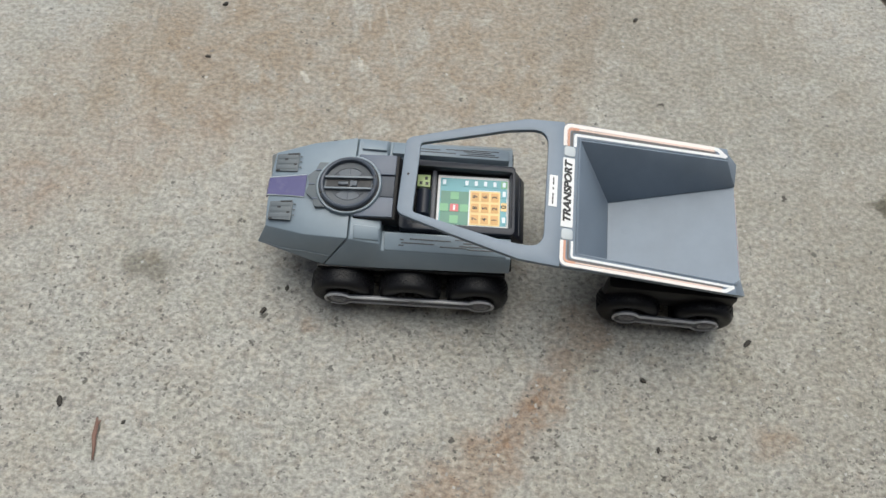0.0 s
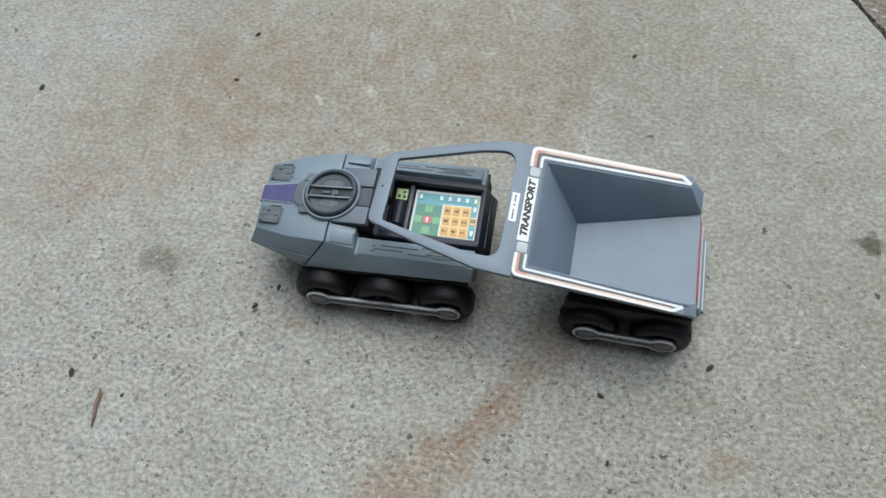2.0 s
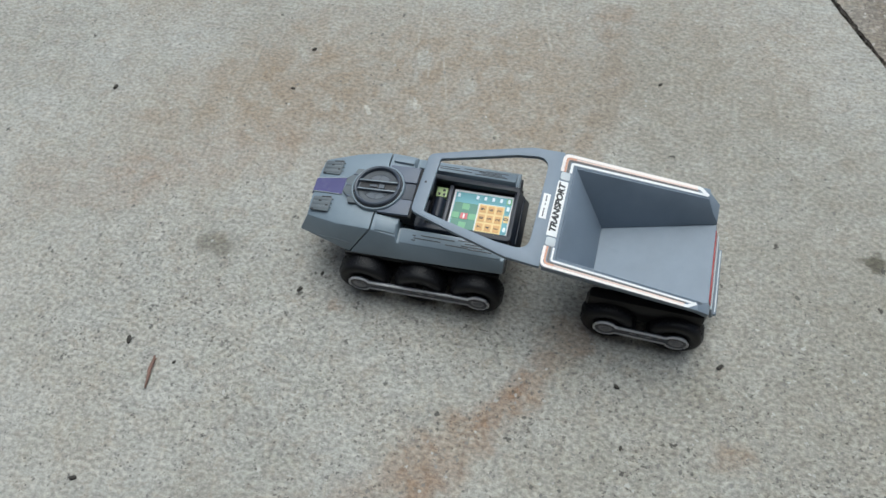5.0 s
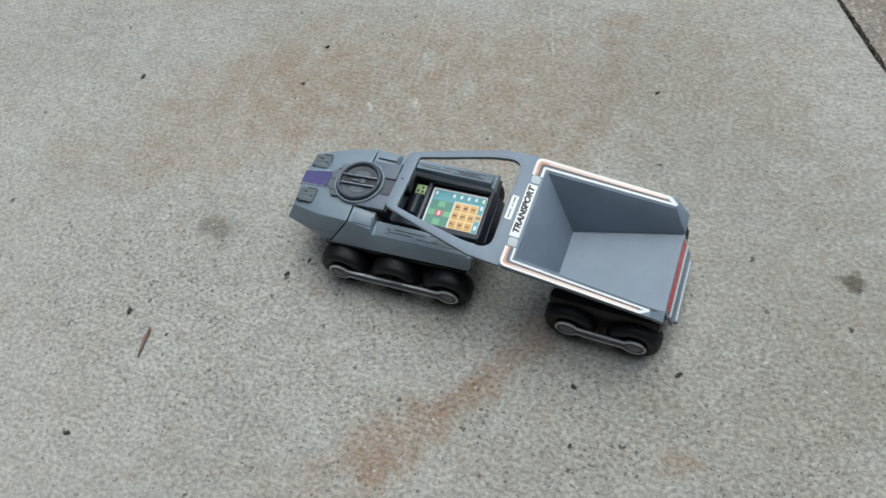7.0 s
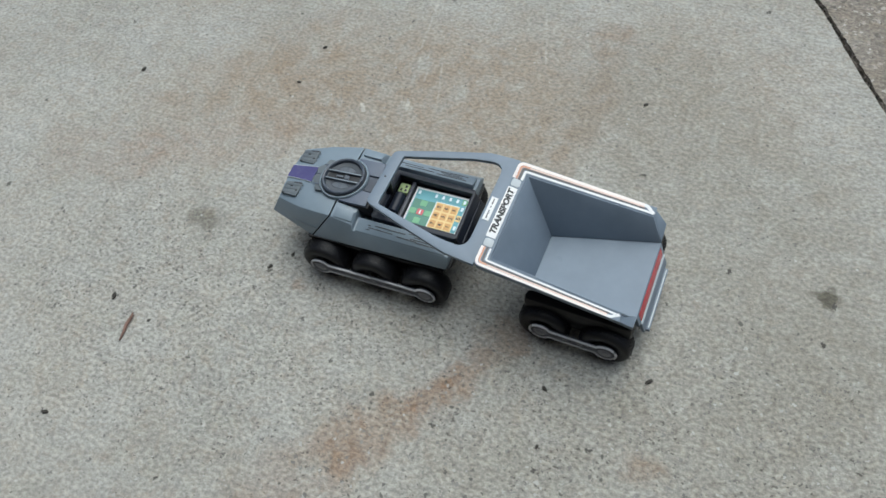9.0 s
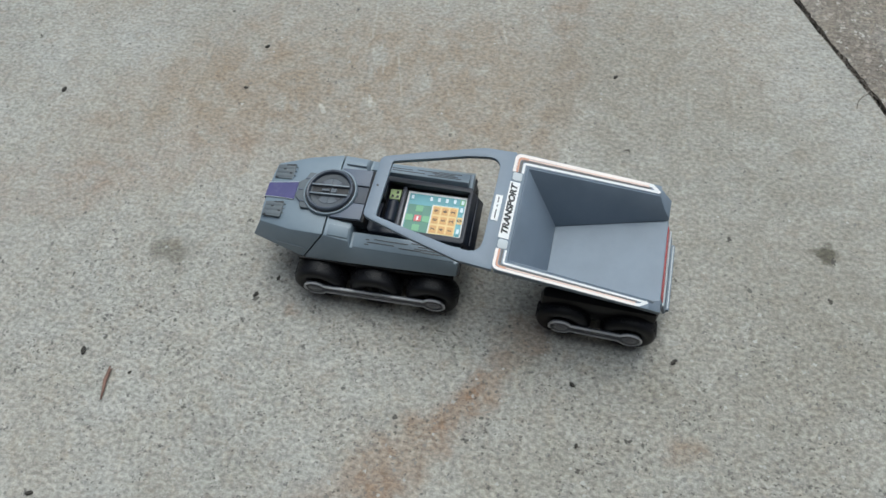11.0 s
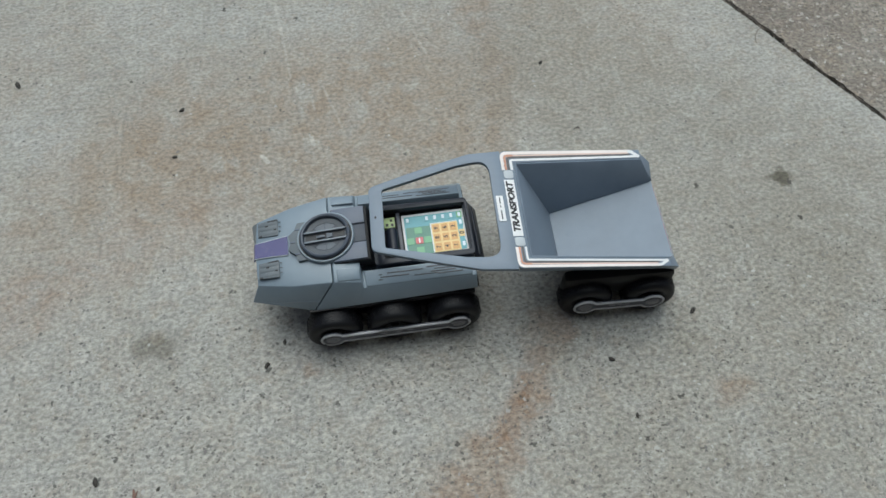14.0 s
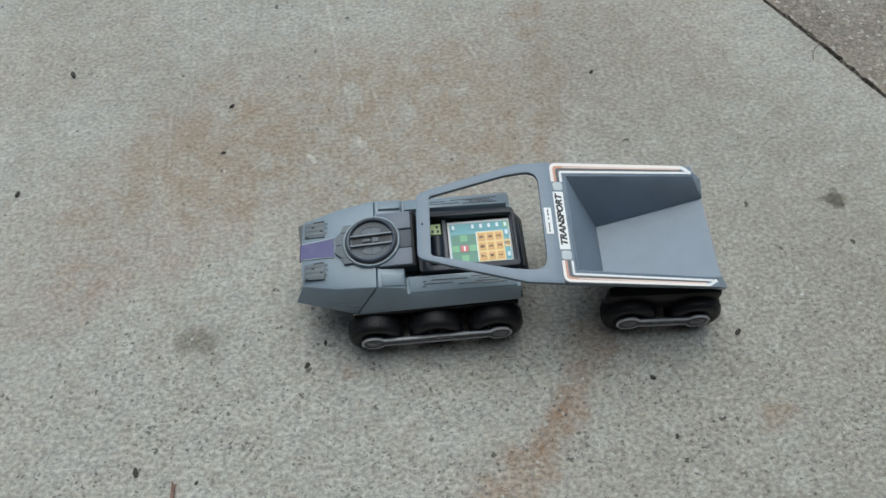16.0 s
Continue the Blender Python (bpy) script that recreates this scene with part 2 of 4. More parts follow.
STAINS = [  # from, to, core, reach, kind, strength
    ((0.325, -0.12), (0.277, -0.223), 0.010, 0.042, "rust", 0.60),
    ((0.277, -0.223), (0.220, -0.290), 0.012, 0.048, "rust", 0.75),
    ((0.220, -0.290), (0.150, -0.37), 0.016, 0.058, "rust", 0.58),
    ((0.150, -0.37), (0.04, -0.54), 0.02, 0.085, "rust", 0.42),
    ((0.333, 0.55), (0.345, 0.40), 0.004, 0.055, "rust", 0.42),
    ((0.345, 0.40), (0.315, 0.236), 0.004, 0.055, "rust", 0.42),
    ((-0.44, 0.19), (-0.20, 0.27), 0.05, 0.17, "brown", 0.53),
    ((-0.20, 0.30), (0.14, 0.30), 0.10, 0.28, "brown", 0.60),
    ((0.10, 0.36), (0.55, 0.47), 0.08, 0.26, "brown", 0.40),
    ((-0.62, 0.52), (-0.45, 0.56), 0.02, 0.16, "brown", 0.28),
    ((-0.62, -0.01), (-0.45, 0.03), 0.02, 0.10, "rust", 0.28),
    ((-0.45, 0.03), (-0.23, 0.14), 0.01, 0.07, "rust", 0.32),
    ((-0.274, -0.061), (-0.240, -0.074), 0.006, 0.034, "dark", 0.48),
    # broad tone patch, slightly lighter at the near left
    ((-0.56, -0.16), (-0.36, -0.46), 0.05, 0.30, "pale", 0.08),
    # two broad tone patches, duller and darker towards the right
    ((0.46, 0.36), (0.80, 0.02), 0.10, 0.27, "dull", 0.75),
    ((0.46, -0.42), (0.74, -0.12), 0.10, 0.26, "dull", 0.80),
    ((0.565, -0.26), (0.580, -0.268), 0.006, 0.032, "rust", 0.42),
    ((-0.045, -0.136), (-0.036, -0.142), 0.003, 0.020, "rust", 0.47),
    ((0.773, 0.098), (0.781, 0.086), 0.006, 0.020, "dark", 0.85),
    ((-0.092, 0.256), (-0.083, 0.241), 0.002, 0.006, "pale", 0.70),
    ((-0.007, 0.283), (-0.004, 0.268), 0.002, 0.006, "pale", 0.70),
    ((-0.057, 0.62), (-0.036, 0.430), 0.0010, 0.0038, "pale", 0.48),
    ((0.179, 0.59), (0.218, 0.450), 0.0010, 0.0038, "pale", 0.48),
    ((-0.005, 0.39), (0.003, 0.345), 0.0010, 0.0034, "pale", 0.44),
    ((0.020, 0.40), (0.048, 0.30), 0.0010, 0.0034, "pale", 0.44),
    ((0.606, 0.604), (0.635, 0.345), 0.0010, 0.0036, "pale", 0.24),
    ((0.640, 0.43), (0.664, 0.385), 0.0008, 0.0034, "pale", 0.27),
]
SPECKS = [(0.0, (0.10, 0.097, 0.09)), (0.35, (0.18, 0.175, 0.162)), (0.75, (0.25, 0.245, 0.228)), (0.85, (0.46, 0.45, 0.42)), (1.0, (0.56, 0.55, 0.51))]
PITS = [(0.0, (0.035, 0.033, 0.03)), (1.0, (0.10, 0.095, 0.085))]
CONCRETE = concrete("weathered_concrete", [(0.3, (0.345, 0.335, 0.305)), (0.7, (0.425, 0.415, 0.38))], [(95, 0.004, 0.016, PITS), (135, 0.012, 0.14, SPECKS), (190, 0.06, 0.34, SPECKS)])
PEBBLES = [(0.0, (0.11, 0.10, 0.09)), (0.3, (0.24, 0.205, 0.175)), (0.6, (0.38, 0.325, 0.275)), (0.85, (0.48, 0.44, 0.39)), (1.0, (0.58, 0.55, 0.50))]
PEBBLED = concrete("pebbled_concrete", [(0.3, (0.20, 0.175, 0.15)), (0.7, (0.27, 0.24, 0.205))], [(140, 0.6, 0.2, PEBBLES), (85, 0.55, 0.2, PEBBLES)], stains=False)
SOIL, s_nodes, s_links, s_bsdf = material("dark_soil")
s_links.new(ramp(s_nodes, s_links, plain_noise(s_nodes, s_links, s_nodes.new("ShaderNodeTexCoord").outputs["Object"], 60, 6), [(0.35, (0.018, 0.015, 0.012)), (0.7, (0.06, 0.049, 0.037))]), s_bsdf.inputs["Base Color"])
s_bsdf.inputs["Roughness"].default_value = 0.95


# how the two bodies sit on their wheels: slightly nose-down
SEAT = {"toy_truck": pose(0.0013, -0.0008, 0.0098, 0.25, -0.86, -0.3), "toy_trailer": pose(0, 0, 0.0112, 0.25, -0.86, 0)}


# ---- mesh helpers ----
def finish(bm, mat, bevel=0.0, angle=35, seg=2):
    bmesh.ops.remove_doubles(bm, verts=bm.verts[:], dist=1e-6)
    bmesh.ops.recalc_face_normals(bm, faces=bm.faces[:])
    if bevel:
        edges = [e for e in bm.edges if len(e.link_faces) == 2 and e.calc_face_angle(0) > radians(angle)]
        bmesh.ops.bevel(bm, geom=edges, offset=bevel, segments=seg, affect="EDGES", clamp_overlap=True, profile=0.5)
    for f in bm.faces:
        f.smooth = True
    me = bpy.data.meshes.new("mesh")
    bm.to_mesh(me)
    bm.free()
    me.set_sharp_from_angle(angle=radians(38))
    me.materials.append(mat)
    return me


def part(name, bm, mat, parent, label="", bevel=0.0, at=None):
    ob = new(name, bm if isinstance(bm, bpy.types.Mesh) else finish(bm, mat, bevel))
    ob.data.name = name
    ob.parent = parent
    if parent.name in SEAT and name not in ("wheel", "hub_bracket"):
        at = SEAT[parent.name] @ (at or Matrix())
    if at is not None:
        ob.matrix_basis = at
    if label:
        tagged(ob, label)
    return ob


def box(x0, x1, y0, y1, z0, z1, bm=None):
    bm = bm or bmesh.new()
    bmesh.ops.create_cube(bm, size=1, matrix=Matrix.LocRotScale(((x0 + x1) / 2, (y0 + y1) / 2, (z0 + z1) / 2), None, (x1 - x0, y1 - y0, z1 - z0)))
    return bm


def hexa(low, top, bm=None):
    """A block from four lower and four upper corners, in the same turning order."""
    bm = bm or bmesh.new()
    v = [bm.verts.new(p) for p in (*low, *top)]
    n = len(low)
    bm.faces.new(v[:n][::-1])
    bm.faces.new(v[n:])
    for i in range(n):
        bm.faces.new((v[i], v[(i + 1) % n], v[n + (i + 1) % n], v[n + i]))
    return bm


def loft(rings, bm=None, closed=True):
    bm = bm or bmesh.new()
    rows = [[bm.verts.new(p) for p in r] for r in rings]
    n = len(rows[0])
    for a, b in zip(rows, rows[1:]):
        for i in range(n if closed else n - 1):
            bm.faces.new((a[i], a[(i + 1) % n], b[(i + 1) % n], b[i]))
    if closed:
        bm.faces.new(rows[0][::-1])
        bm.faces.new(rows[-1])
    return bm


def rounded(points, radius, steps=5):
    """A polygon with its corners rounded; radius: one number or one a corner."""
    out, n = [], len(points)
    radii = radius if isinstance(radius, (list, tuple)) else [radius] * n
    for i, p in enumerate(points):
        p, a, b = Vector(p), Vector(points[i - 1]), Vector(points[(i + 1) % n])
        da, db = (a - p).normalized(), (b - p).normalized()
        cut = min(radii[i] / max(math.tan(da.angle(db) / 2), 1e-3), 0.49 * (a - p).length, 0.49 * (b - p).length)
        if radii[i] <= 0:
            out.append(p)
            continue
        for k in range(steps + 1):
            t = k / steps
            out.append((1 - t) ** 2 * (p + da * cut) + 2 * t * (1 - t) * p + t * t * (p + db * cut))
    return out


def plate(outline, z0, z1, holes=(), height=None, bm=None):
    """A flat plate with holes, between two heights; height(x, y) is added to both."""
    bm = bm or bmesh.new()
    loops, edges = [], []
    for loop in (outline, *holes):
        vs = [bm.verts.new((p[0], p[1], 0)) for p in loop]
        loops.append(vs)
        edges += [bm.edges.new((vs[i], vs[(i + 1) % len(vs)])) for i in range(len(vs))]
    if holes:
        made = bmesh.ops.triangle_fill(bm, edges=edges, use_beauty=True)["geom"]
        faces = [f for f in made if isinstance(f, bmesh.types.BMFace)]
    else:
        faces = [bm.faces.new(loops[0])]
    up = {v: bm.verts.new((v.co.x, v.co.y, z1)) for loop in loops for v in loop}
    for f in faces:
        bm.faces.new([up[v] for v in f.verts])
    for vs in loops:
        for i in range(len(vs)):
            a, b = vs[i], vs[(i + 1) % len(vs)]
            bm.faces.new((a, b, up[b], up[a]))
    for vs in loops:
        for v in vs:
            v.co.z = z0
    if height:
        for vs in loops:
            for v in vs:
                h = height(v.co.x, v.co.y)
                v.co.z += h
                up[v].co.z += h
    return bm


def lathe(profile, n=40, arc=360, start=0, bm=None):
    """Turns (radius, height) pairs about z; the profile is closed."""
    bm = bm or bmesh.new()
    count = n if arc == 360 else n + 1
    rows = [[bm.verts.new((r * math.cos(a), r * math.sin(a), h)) for r, h in profile] for a in [radians(start + arc * i / n) for i in range(count)]]
    m = len(profile)
    for i in range(n):
        a, b = rows[i], rows[(i + 1) % count]
        for j in range(m):
            k = (j + 1) % m
            if profile[j][0] < 1e-6 and profile[k][0] < 1e-6:
                continue
            bm.faces.new((a[j], a[k], b[k], b[j]))
    if arc != 360:
        bm.faces.new(rows[0])
        bm.faces.new(rows[-1][::-1])
    return bm


def tube(points, radii, n=8, bm=None):
    pts = [Vector(p) for p in points]
    rings = []
    for i, p in enumerate(pts):
        d = (pts[min(i + 1, len(pts) - 1)] - pts[max(i - 1, 0)]).normalized()
        s = d.orthogonal().normalized()
        u = d.cross(s)
        rings.append([p + radii[i] * (s * math.cos(2 * math.pi * k / n) + u * math.sin(2 * math.pi * k / n)) for k in range(n)])
    return loft(rings, bm)


def thing(name, label, category, at=None, group="", kind=""):
    ob = new(name)
    if at is not None:
        ob.matrix_basis = at
    return tagged(ob, label, category, group, kind)


def letters(text, size, mat, parent, at, name="lettering", shear=0.0, bold=0.0, stretch=1.0):
    """Text as a thin mesh, lying in the plane of at."""
    cu = bpy.data.curves.new("text", "FONT")
    cu.body, cu.size, cu.shear, cu.offset, cu.extrude, cu.align_x, cu.align_y = text, size, shear, bold, 0.00008, "CENTER", "CENTER"
    tmp = new("text", cu)
    dep = bpy.context.evaluated_depsgraph_get()
    me = bpy.data.meshes.new_from_object(tmp.evaluated_get(dep))
    bpy.data.objects.remove(tmp)
    for v in me.vertices:
        v.co.x *= stretch
    me.materials.clear()
    me.materials.append(mat)
    return part(name, me, mat, parent, at=at)


def mirrored(points, s):
    return [(p[0], p[1] * s, *p[2:]) for p in points]


# ---- ground: two slabs, a joint between them ----
J0, JD = Vector((0.8149, 0.5054)), Vector((0.1651, -0.3017)).normalized()
JN = Vector((-JD.y, JD.x))          # to the second slab


def joint_edge(shift, seed, rough):
    rnd = random.Random(seed)
    return [J0 + JD * (s * 0.01) + JN * (shift + rnd.uniform(-rough, rough) + 0.005 * noise.noise((s * 0.07, 3, 0))) for s in range(-480, 218)]


ground_bm = bmesh.new()
bmesh.ops.create_grid(ground_bm, x_segments=8, y_segments=8, size=400)
ground = tagged(new("ground", finish(ground_bm, SOIL)), "dark soil under and around the concrete slabs", "ground", kind="structure")
ground.location.z = -0.008
edge = joint_edge(0.0, 3, 0.0009)
slab = plate([*edge, Vector((-6, edge[-1].y)), Vector((-6, edge[0].y))], -0.0075, 0.0)
tagged(new("pavement_1", finish(slab, CONCRETE, 0)), "weathered beige concrete slab with rust and brown stains", "pavement", kind="structure")
edge = joint_edge(0.0112, 5, 0.0026)
slab = plate([*edge[::-1], Vector((6, edge[0].y)), Vector((6, edge[-1].y))], -0.0075, -0.001)
tagged(new("pavement_2", finish(slab, PEBBLED, 0)), "reddish pebbled concrete slab beyond the joint", "pavement", kind="structure")


verts, faces, rnd = [], [], random.Random(11)
pebble = bmesh.new()
bmesh.ops.create_icosphere(pebble, subdivisions=1, radius=1)
ball, ball_faces = [v.co.copy() for v in pebble.verts], [[v.index for v in f.verts] for f in pebble.faces]
pebble.free()
for k in range(2600):
    along = rnd.uniform(-0.7, 1.2)
    fill = 0.75 + 1.6 * noise.noise((along * 26, 7.7, 0))      # full in places, swept out in others
    if rnd.random() > max(fill, 0.12):
        continue
    c = J0 + JD * along + JN * (rnd.uniform(-0.0005, 0.0120) + 0.005 * noise.noise((along * 7, 3, 0)))
    m = Matrix.Translation((c.x, c.y, rnd.uniform(-0.0060, -0.0012))) @ Euler((rnd.uniform(0, 3), rnd.uniform(0, 3), rnd.uniform(0, 3))).to_matrix().to_4x4() @ Matrix.Diagonal((1.2, 0.8, 0.7, 1))
    r, start = rnd.uniform(0.0010, 0.0030), len(verts)
    verts += [m @ (p * r) for p in ball]
    faces += [[start + i for i in f] for f in ball_faces]
grit_mesh = bpy.data.meshes.new("joint_grit")
grit_mesh.from_pydata(verts, [], faces)
grit_mesh.materials.append(GRIT)
tagged(new("joint_grit", grit_mesh), "brown grit and small stones lying in the joint", "grit", kind="stuff")

# unseen plain wall, added behind the camera to block light from that side
light_block = box(-6, 6, -1.60, -1.40, -0.008, 5.6)
tagged(new("light_block_wall", finish(light_block, BLOCKER_BROWN)), "unseen plain dark brown wall added to block light", "wall", kind="structure")

# ---- wheels and brackets, shared by both vehicles ----
def tyre_mesh():
    """A balloon tyre about its axle (z), with fine ribs across the tread."""
    prof = []
    R, W = 0.0390, 0.034
    for k in range(17):
        a = math.pi * k / 16
        s, c = math.sin(a), math.cos(a)
        prof.append((R - 0.012 + 0.012 * abs(s) ** 0.5, W / 2 * (1 if c >= 0 else -1) * abs(c) ** 0.55))
    prof += [(0.018, -W / 2 + 0.003), (0.018, W / 2 - 0.003)]
    bm = lathe(prof, 48)
    for i in range(60):
        a = 2 * math.pi * i / 60
        for h in (-0.006, 0.0, 0.006):
            m = Matrix.Rotation(a, 4, "Z") @ Matrix.Translation((R + 0.0001, 0, h + (0.0015 if i % 2 else -0.0015)))
            bmesh.ops.create_cube(bm, size=1, matrix=m @ Matrix.Diagonal((0.0012, 0.0020, 0.0036, 1)))
    return finish(bm, RUBBER)


def hub_mesh():
    return finish(lathe([(0, -0.012), (0.0185, -0.012), (0.0185, 0.0125), (0.015, 0.0135), (0.012, 0.010), (0.006, 0.010), (0.005, 0.013), (0, 0.013)], 28), BLACK)


TYRE, HUB = tyre_mesh(), hub_mesh()


def wheel(parent, x, y, side):
    m = pose(x, y, 0.0392, 90 if side < 0 else -90, 0, 0)
    w = part("wheel", TYRE, RUBBER, parent, "black balloon wheel", at=m)
    part("hub", HUB, BLACK, w)
    return w


def bracket(parent, x0, x1, y, side):
    """The silvered bar that joins the wheel hubs: round ends and a narrower waist."""
    r = 0.0165
    z = 0.0390
    out = []
    for cx, a0 in ((x0, 30), (x1, 210)):
        out += [(cx + r * math.cos(radians(a0 + i * 20)), z + r * math.sin(radians(a0 + i * 20))) for i in range(16)]
    bm = plate(out, 0, 0.004)
    bmesh.ops.transform(bm, matrix=Matrix(((1, 0, 0, 0), (0, 0, side, y), (0, 1, 0, 0), (0, 0, 0, 1))), verts=bm.verts[:])
    bar = part("hub_bracket", bm, DULL_CHROME, parent, "silver-grey bar joining the wheels", bevel=0.0008)
    rim = [(p[0], p[1]) for p in out]
    pts = [(p[0], y + side * 0.0042, p[1]) for p in rim]
    pts = pts[-1:] + pts + pts[:1]
    part("raised_edge", tube(pts, [0.0018] * len(pts), 6), CHROME, bar)
    for cx in (x0, x1):
        part("hub_cap", lathe([(0, 0), (0.010, 0), (0.009, 0.0016), (0.0065, 0.0016), (0.0055, 0.0026), (0, 0.003)], 24), HUB_SILVER, bar, at=pose(cx, y + side * 0.004, z, 90 if side < 0 else -90, 0, 0))
    for f, half in ((0.40, 0.005), (0.52, 0.0035), (0.61, 0.0045)):
        cx = x0 + (x1 - x0) * f
        part("raised_mark", box(cx - half, cx + half, y + side * 0.0041 - 0.0006, y + side * 0.0041 + 0.0006, z - 0.0015, z + 0.0016), HUB_SILVER, bar, bevel=0.0003)
    return bar


# ---- the toy truck ----
truck = thing("toy_truck", "grey plastic six-wheeled toy truck with keypad standing on concrete", "toy vehicle")

LOWF = [(-0.101, 0.0, 0.073), (-0.097, 0.062, 0.073), (-0.055, 0.0755, 0.0735), (-0.012, 0.0885, 0.0725)]
TOPF = [(-0.0845, 0.0, 0.1035), (-0.083, 0.0515, 0.0985), (-0.034, 0.0640, 0.1065), (0.0205, 0.0700, 0.1150)]


def nose_ring(low, top, cx, cz, bx):
    (lx, ly, lz), (tx, ty, tz) = low, top
    half = [(bx, 0.052, 0.052), (lx, ly, lz), (tx, ty, tz), (cx, ty * 0.55, cz)]
    return mirrored(half, -1) + [(cx, 0, cz + 0.0006)] + half[::-1]


rings = [nose_ring(LOWF[1], TOPF[1], -0.0845, 0.103, -0.088), nose_ring(LOWF[2], TOPF[2], -0.034, 0.1095, -0.05), nose_ring(LOWF[3], TOPF[3], 0.0205, 0.1175, -0.012)]
part("nose_shell", loft(rings), GREY, truck, "grey nose shell", bevel=0.0012)


def shell_ring(lx, tx, ly, lz, sy, sz, uy, uz, iz):
    half = [(lx, 0.052, 0.052), (lx, ly, lz), (tx, sy, sz), (tx, uy, uz), (tx, 0.044, iz)]
    return mirrored(half, -1) + half[::-1]


rings = [shell_ring(-0.0100, 0.0225, 0.0887, 0.0727, 0.0700, 0.1140, 0.060, 0.1165, 0.1165), shell_ring(0.045, 0.059, 0.0895, 0.0745, 0.0720, 0.1080, 0.056, 0.1125, 0.112),
         shell_ring(0.0605, 0.0605, 0.0897, 0.0750, 0.0765, 0.0990, 0.052, 0.1020, 0.080), shell_ring(0.218, 0.2185, 0.0895, 0.080, 0.0765, 0.0950, 0.050, 0.0960, 0.078)]
part("rear_shell", loft(rings), GREY, truck, "grey rear shell", bevel=0.001)
part("underbody", hexa([(-0.075, -0.05, 0.034), (0.215, -0.05, 0.034), (0.215, 0.05, 0.034), (-0.075, 0.05, 0.034)], [(-0.085, -0.056, 0.056), (0.222, -0.085, 0.074), (0.222, 0.085, 0.074), (-0.085, 0.056, 0.056)]), BLACK, truck, "black underbody", bevel=0.002)
part("wheel_arch", box(-0.018, 0.214, -0.09, 0.09, 0.066, 0.0735), BLACK, truck)
# added black block that stands in for deep shade between the wheels
part("dark_gap_filler", box(0.004, 0.189, -0.084, 0.074, 0.004, 0.034), BLACK, truck, "black block added to darken the gaps between the wheels", bevel=0.003)

for s in (-1, 1):
    # bent pale line moulded along the nose flank
    pts = []
    for k, (i, u, w) in enumerate(((1, 0.25, 0.10), (1, 0.75, 0.10), (2, 0.25, 0.26), (3, 0.0, 0.34))):
        j = min(i + 1, 3)
        low, top = Vector(LOWF[i]).lerp(Vector(LOWF[j]), u), Vector(TOPF[i]).lerp(Vector(TOPF[j]), u)
        p = low.lerp(top, w)
        pts.append((p.x, s * (p.y + 0.0004), p.z + 0.0002))
    part("moulded_line", tube(pts, [0.0005] * 4, 6), BAR_GREY, truck)
    # step block behind the seam
    part("step_block", hexa([(0.027, s * 0.0715, 0.100), (0.0585, s * 0.0705, 0.100), (0.0585, s * 0.050, 0.100), (0.027, s * 0.050, 0.100)],
                            [(0.0275, s * 0.0690, 0.1150), (0.058, s * 0.0685, 0.1110), (0.058, s * 0.0535, 0.1170), (0.0275, s * 0.0525, 0.1195)]), GREY, truck, bevel=0.001)
    # long side rail; dark strips on it paint the shade of its moulded grooves
    rail = part("side_rail", hexa([(0.0645, s * 0.0775, 0.094), (0.2135, s * 0.0775, 0.090), (0.2135, s * 0.050, 0.090), (0.0645, s * 0.050, 0.094)],
                                  [(0.0645, s * 0.0755, 0.1010), (0.2130, s * 0.0755, 0.0970), (0.2130, s * 0.0550, 0.1050), (0.0645, s * 0.0550, 0.1085)]), GREY, truck, "grey side rail", bevel=0.0014)
    for x0, x1, f in ((0.082, 0.088, 0.3), (0.083, 0.088, 0.62), (0.085, 0.125, 0.45), (0.095, 0.145, 0.68), (0.132, 0.165, 0.35), (0.150, 0.200, 0.78), (0.160, 0.195, 0.62), (0.155, 0.190, 0.46), (0.165, 0.200, 0.30)):
        zf = lambda x, f: (0.1010 + 0.0075 * f) - (x - 0.0645) / 0.1485 * (0.004 - 0.0005 * f)
        y = s * (0.0755 - 0.0205 * f)
        part("groove_shade", hexa([(x0, y - 0.0008, zf(x0, f) - 0.001), (x1, y - 0.0008, zf(x1, f) - 0.001), (x1, y + 0.0008, zf(x1, f) - 0.001), (x0, y + 0.0008, zf(x0, f) - 0.001)],
                            [(x0, y - 0.0006, zf(x0, f) + 0.0006), (x1, y - 0.0006, zf(x1, f) + 0.0006), (x1, y + 0.0006, zf(x1, f) + 0.0006), (x0, y + 0.0006, zf(x0, f) + 0.0006)]), DIAL_GREY, rail)
    # headlight plate with slats, coloured to look recessed
    tilt = pose(-0.066, s * 0.0335, 0.1068, 0, -8.0, 0)
    outline = [(-0.0145, s * -0.0120), (0.0145, s * -0.0135), (0.0145, s * 0.0140), (-0.0145, s * 0.0115)]
    light = part("headlight", plate(rounded(outline, 0.0015), -0.002, 0.0006), LAMP_GREY, truck, "grey slatted headlight", bevel=0.0003, at=tilt)
    for y in (-0.0070, 0.0005, 0.0080):
        part("slat", hexa([(-0.0130, y - 0.0030, 0.0004), (0.0132, y - 0.0030, 0.0004), (0.0132, y + 0.0024, 0.0004), (-0.0130, y + 0.0024, 0.0004)],
                          [(-0.0125, y - 0.0026, 0.0010), (0.0128, y - 0.0026, 0.0010), (0.0128, y + 0.0018, 0.0016), (-0.0125, y + 0.0018, 0.0016)]), LAMP_GREY, light, bevel=0.0003)
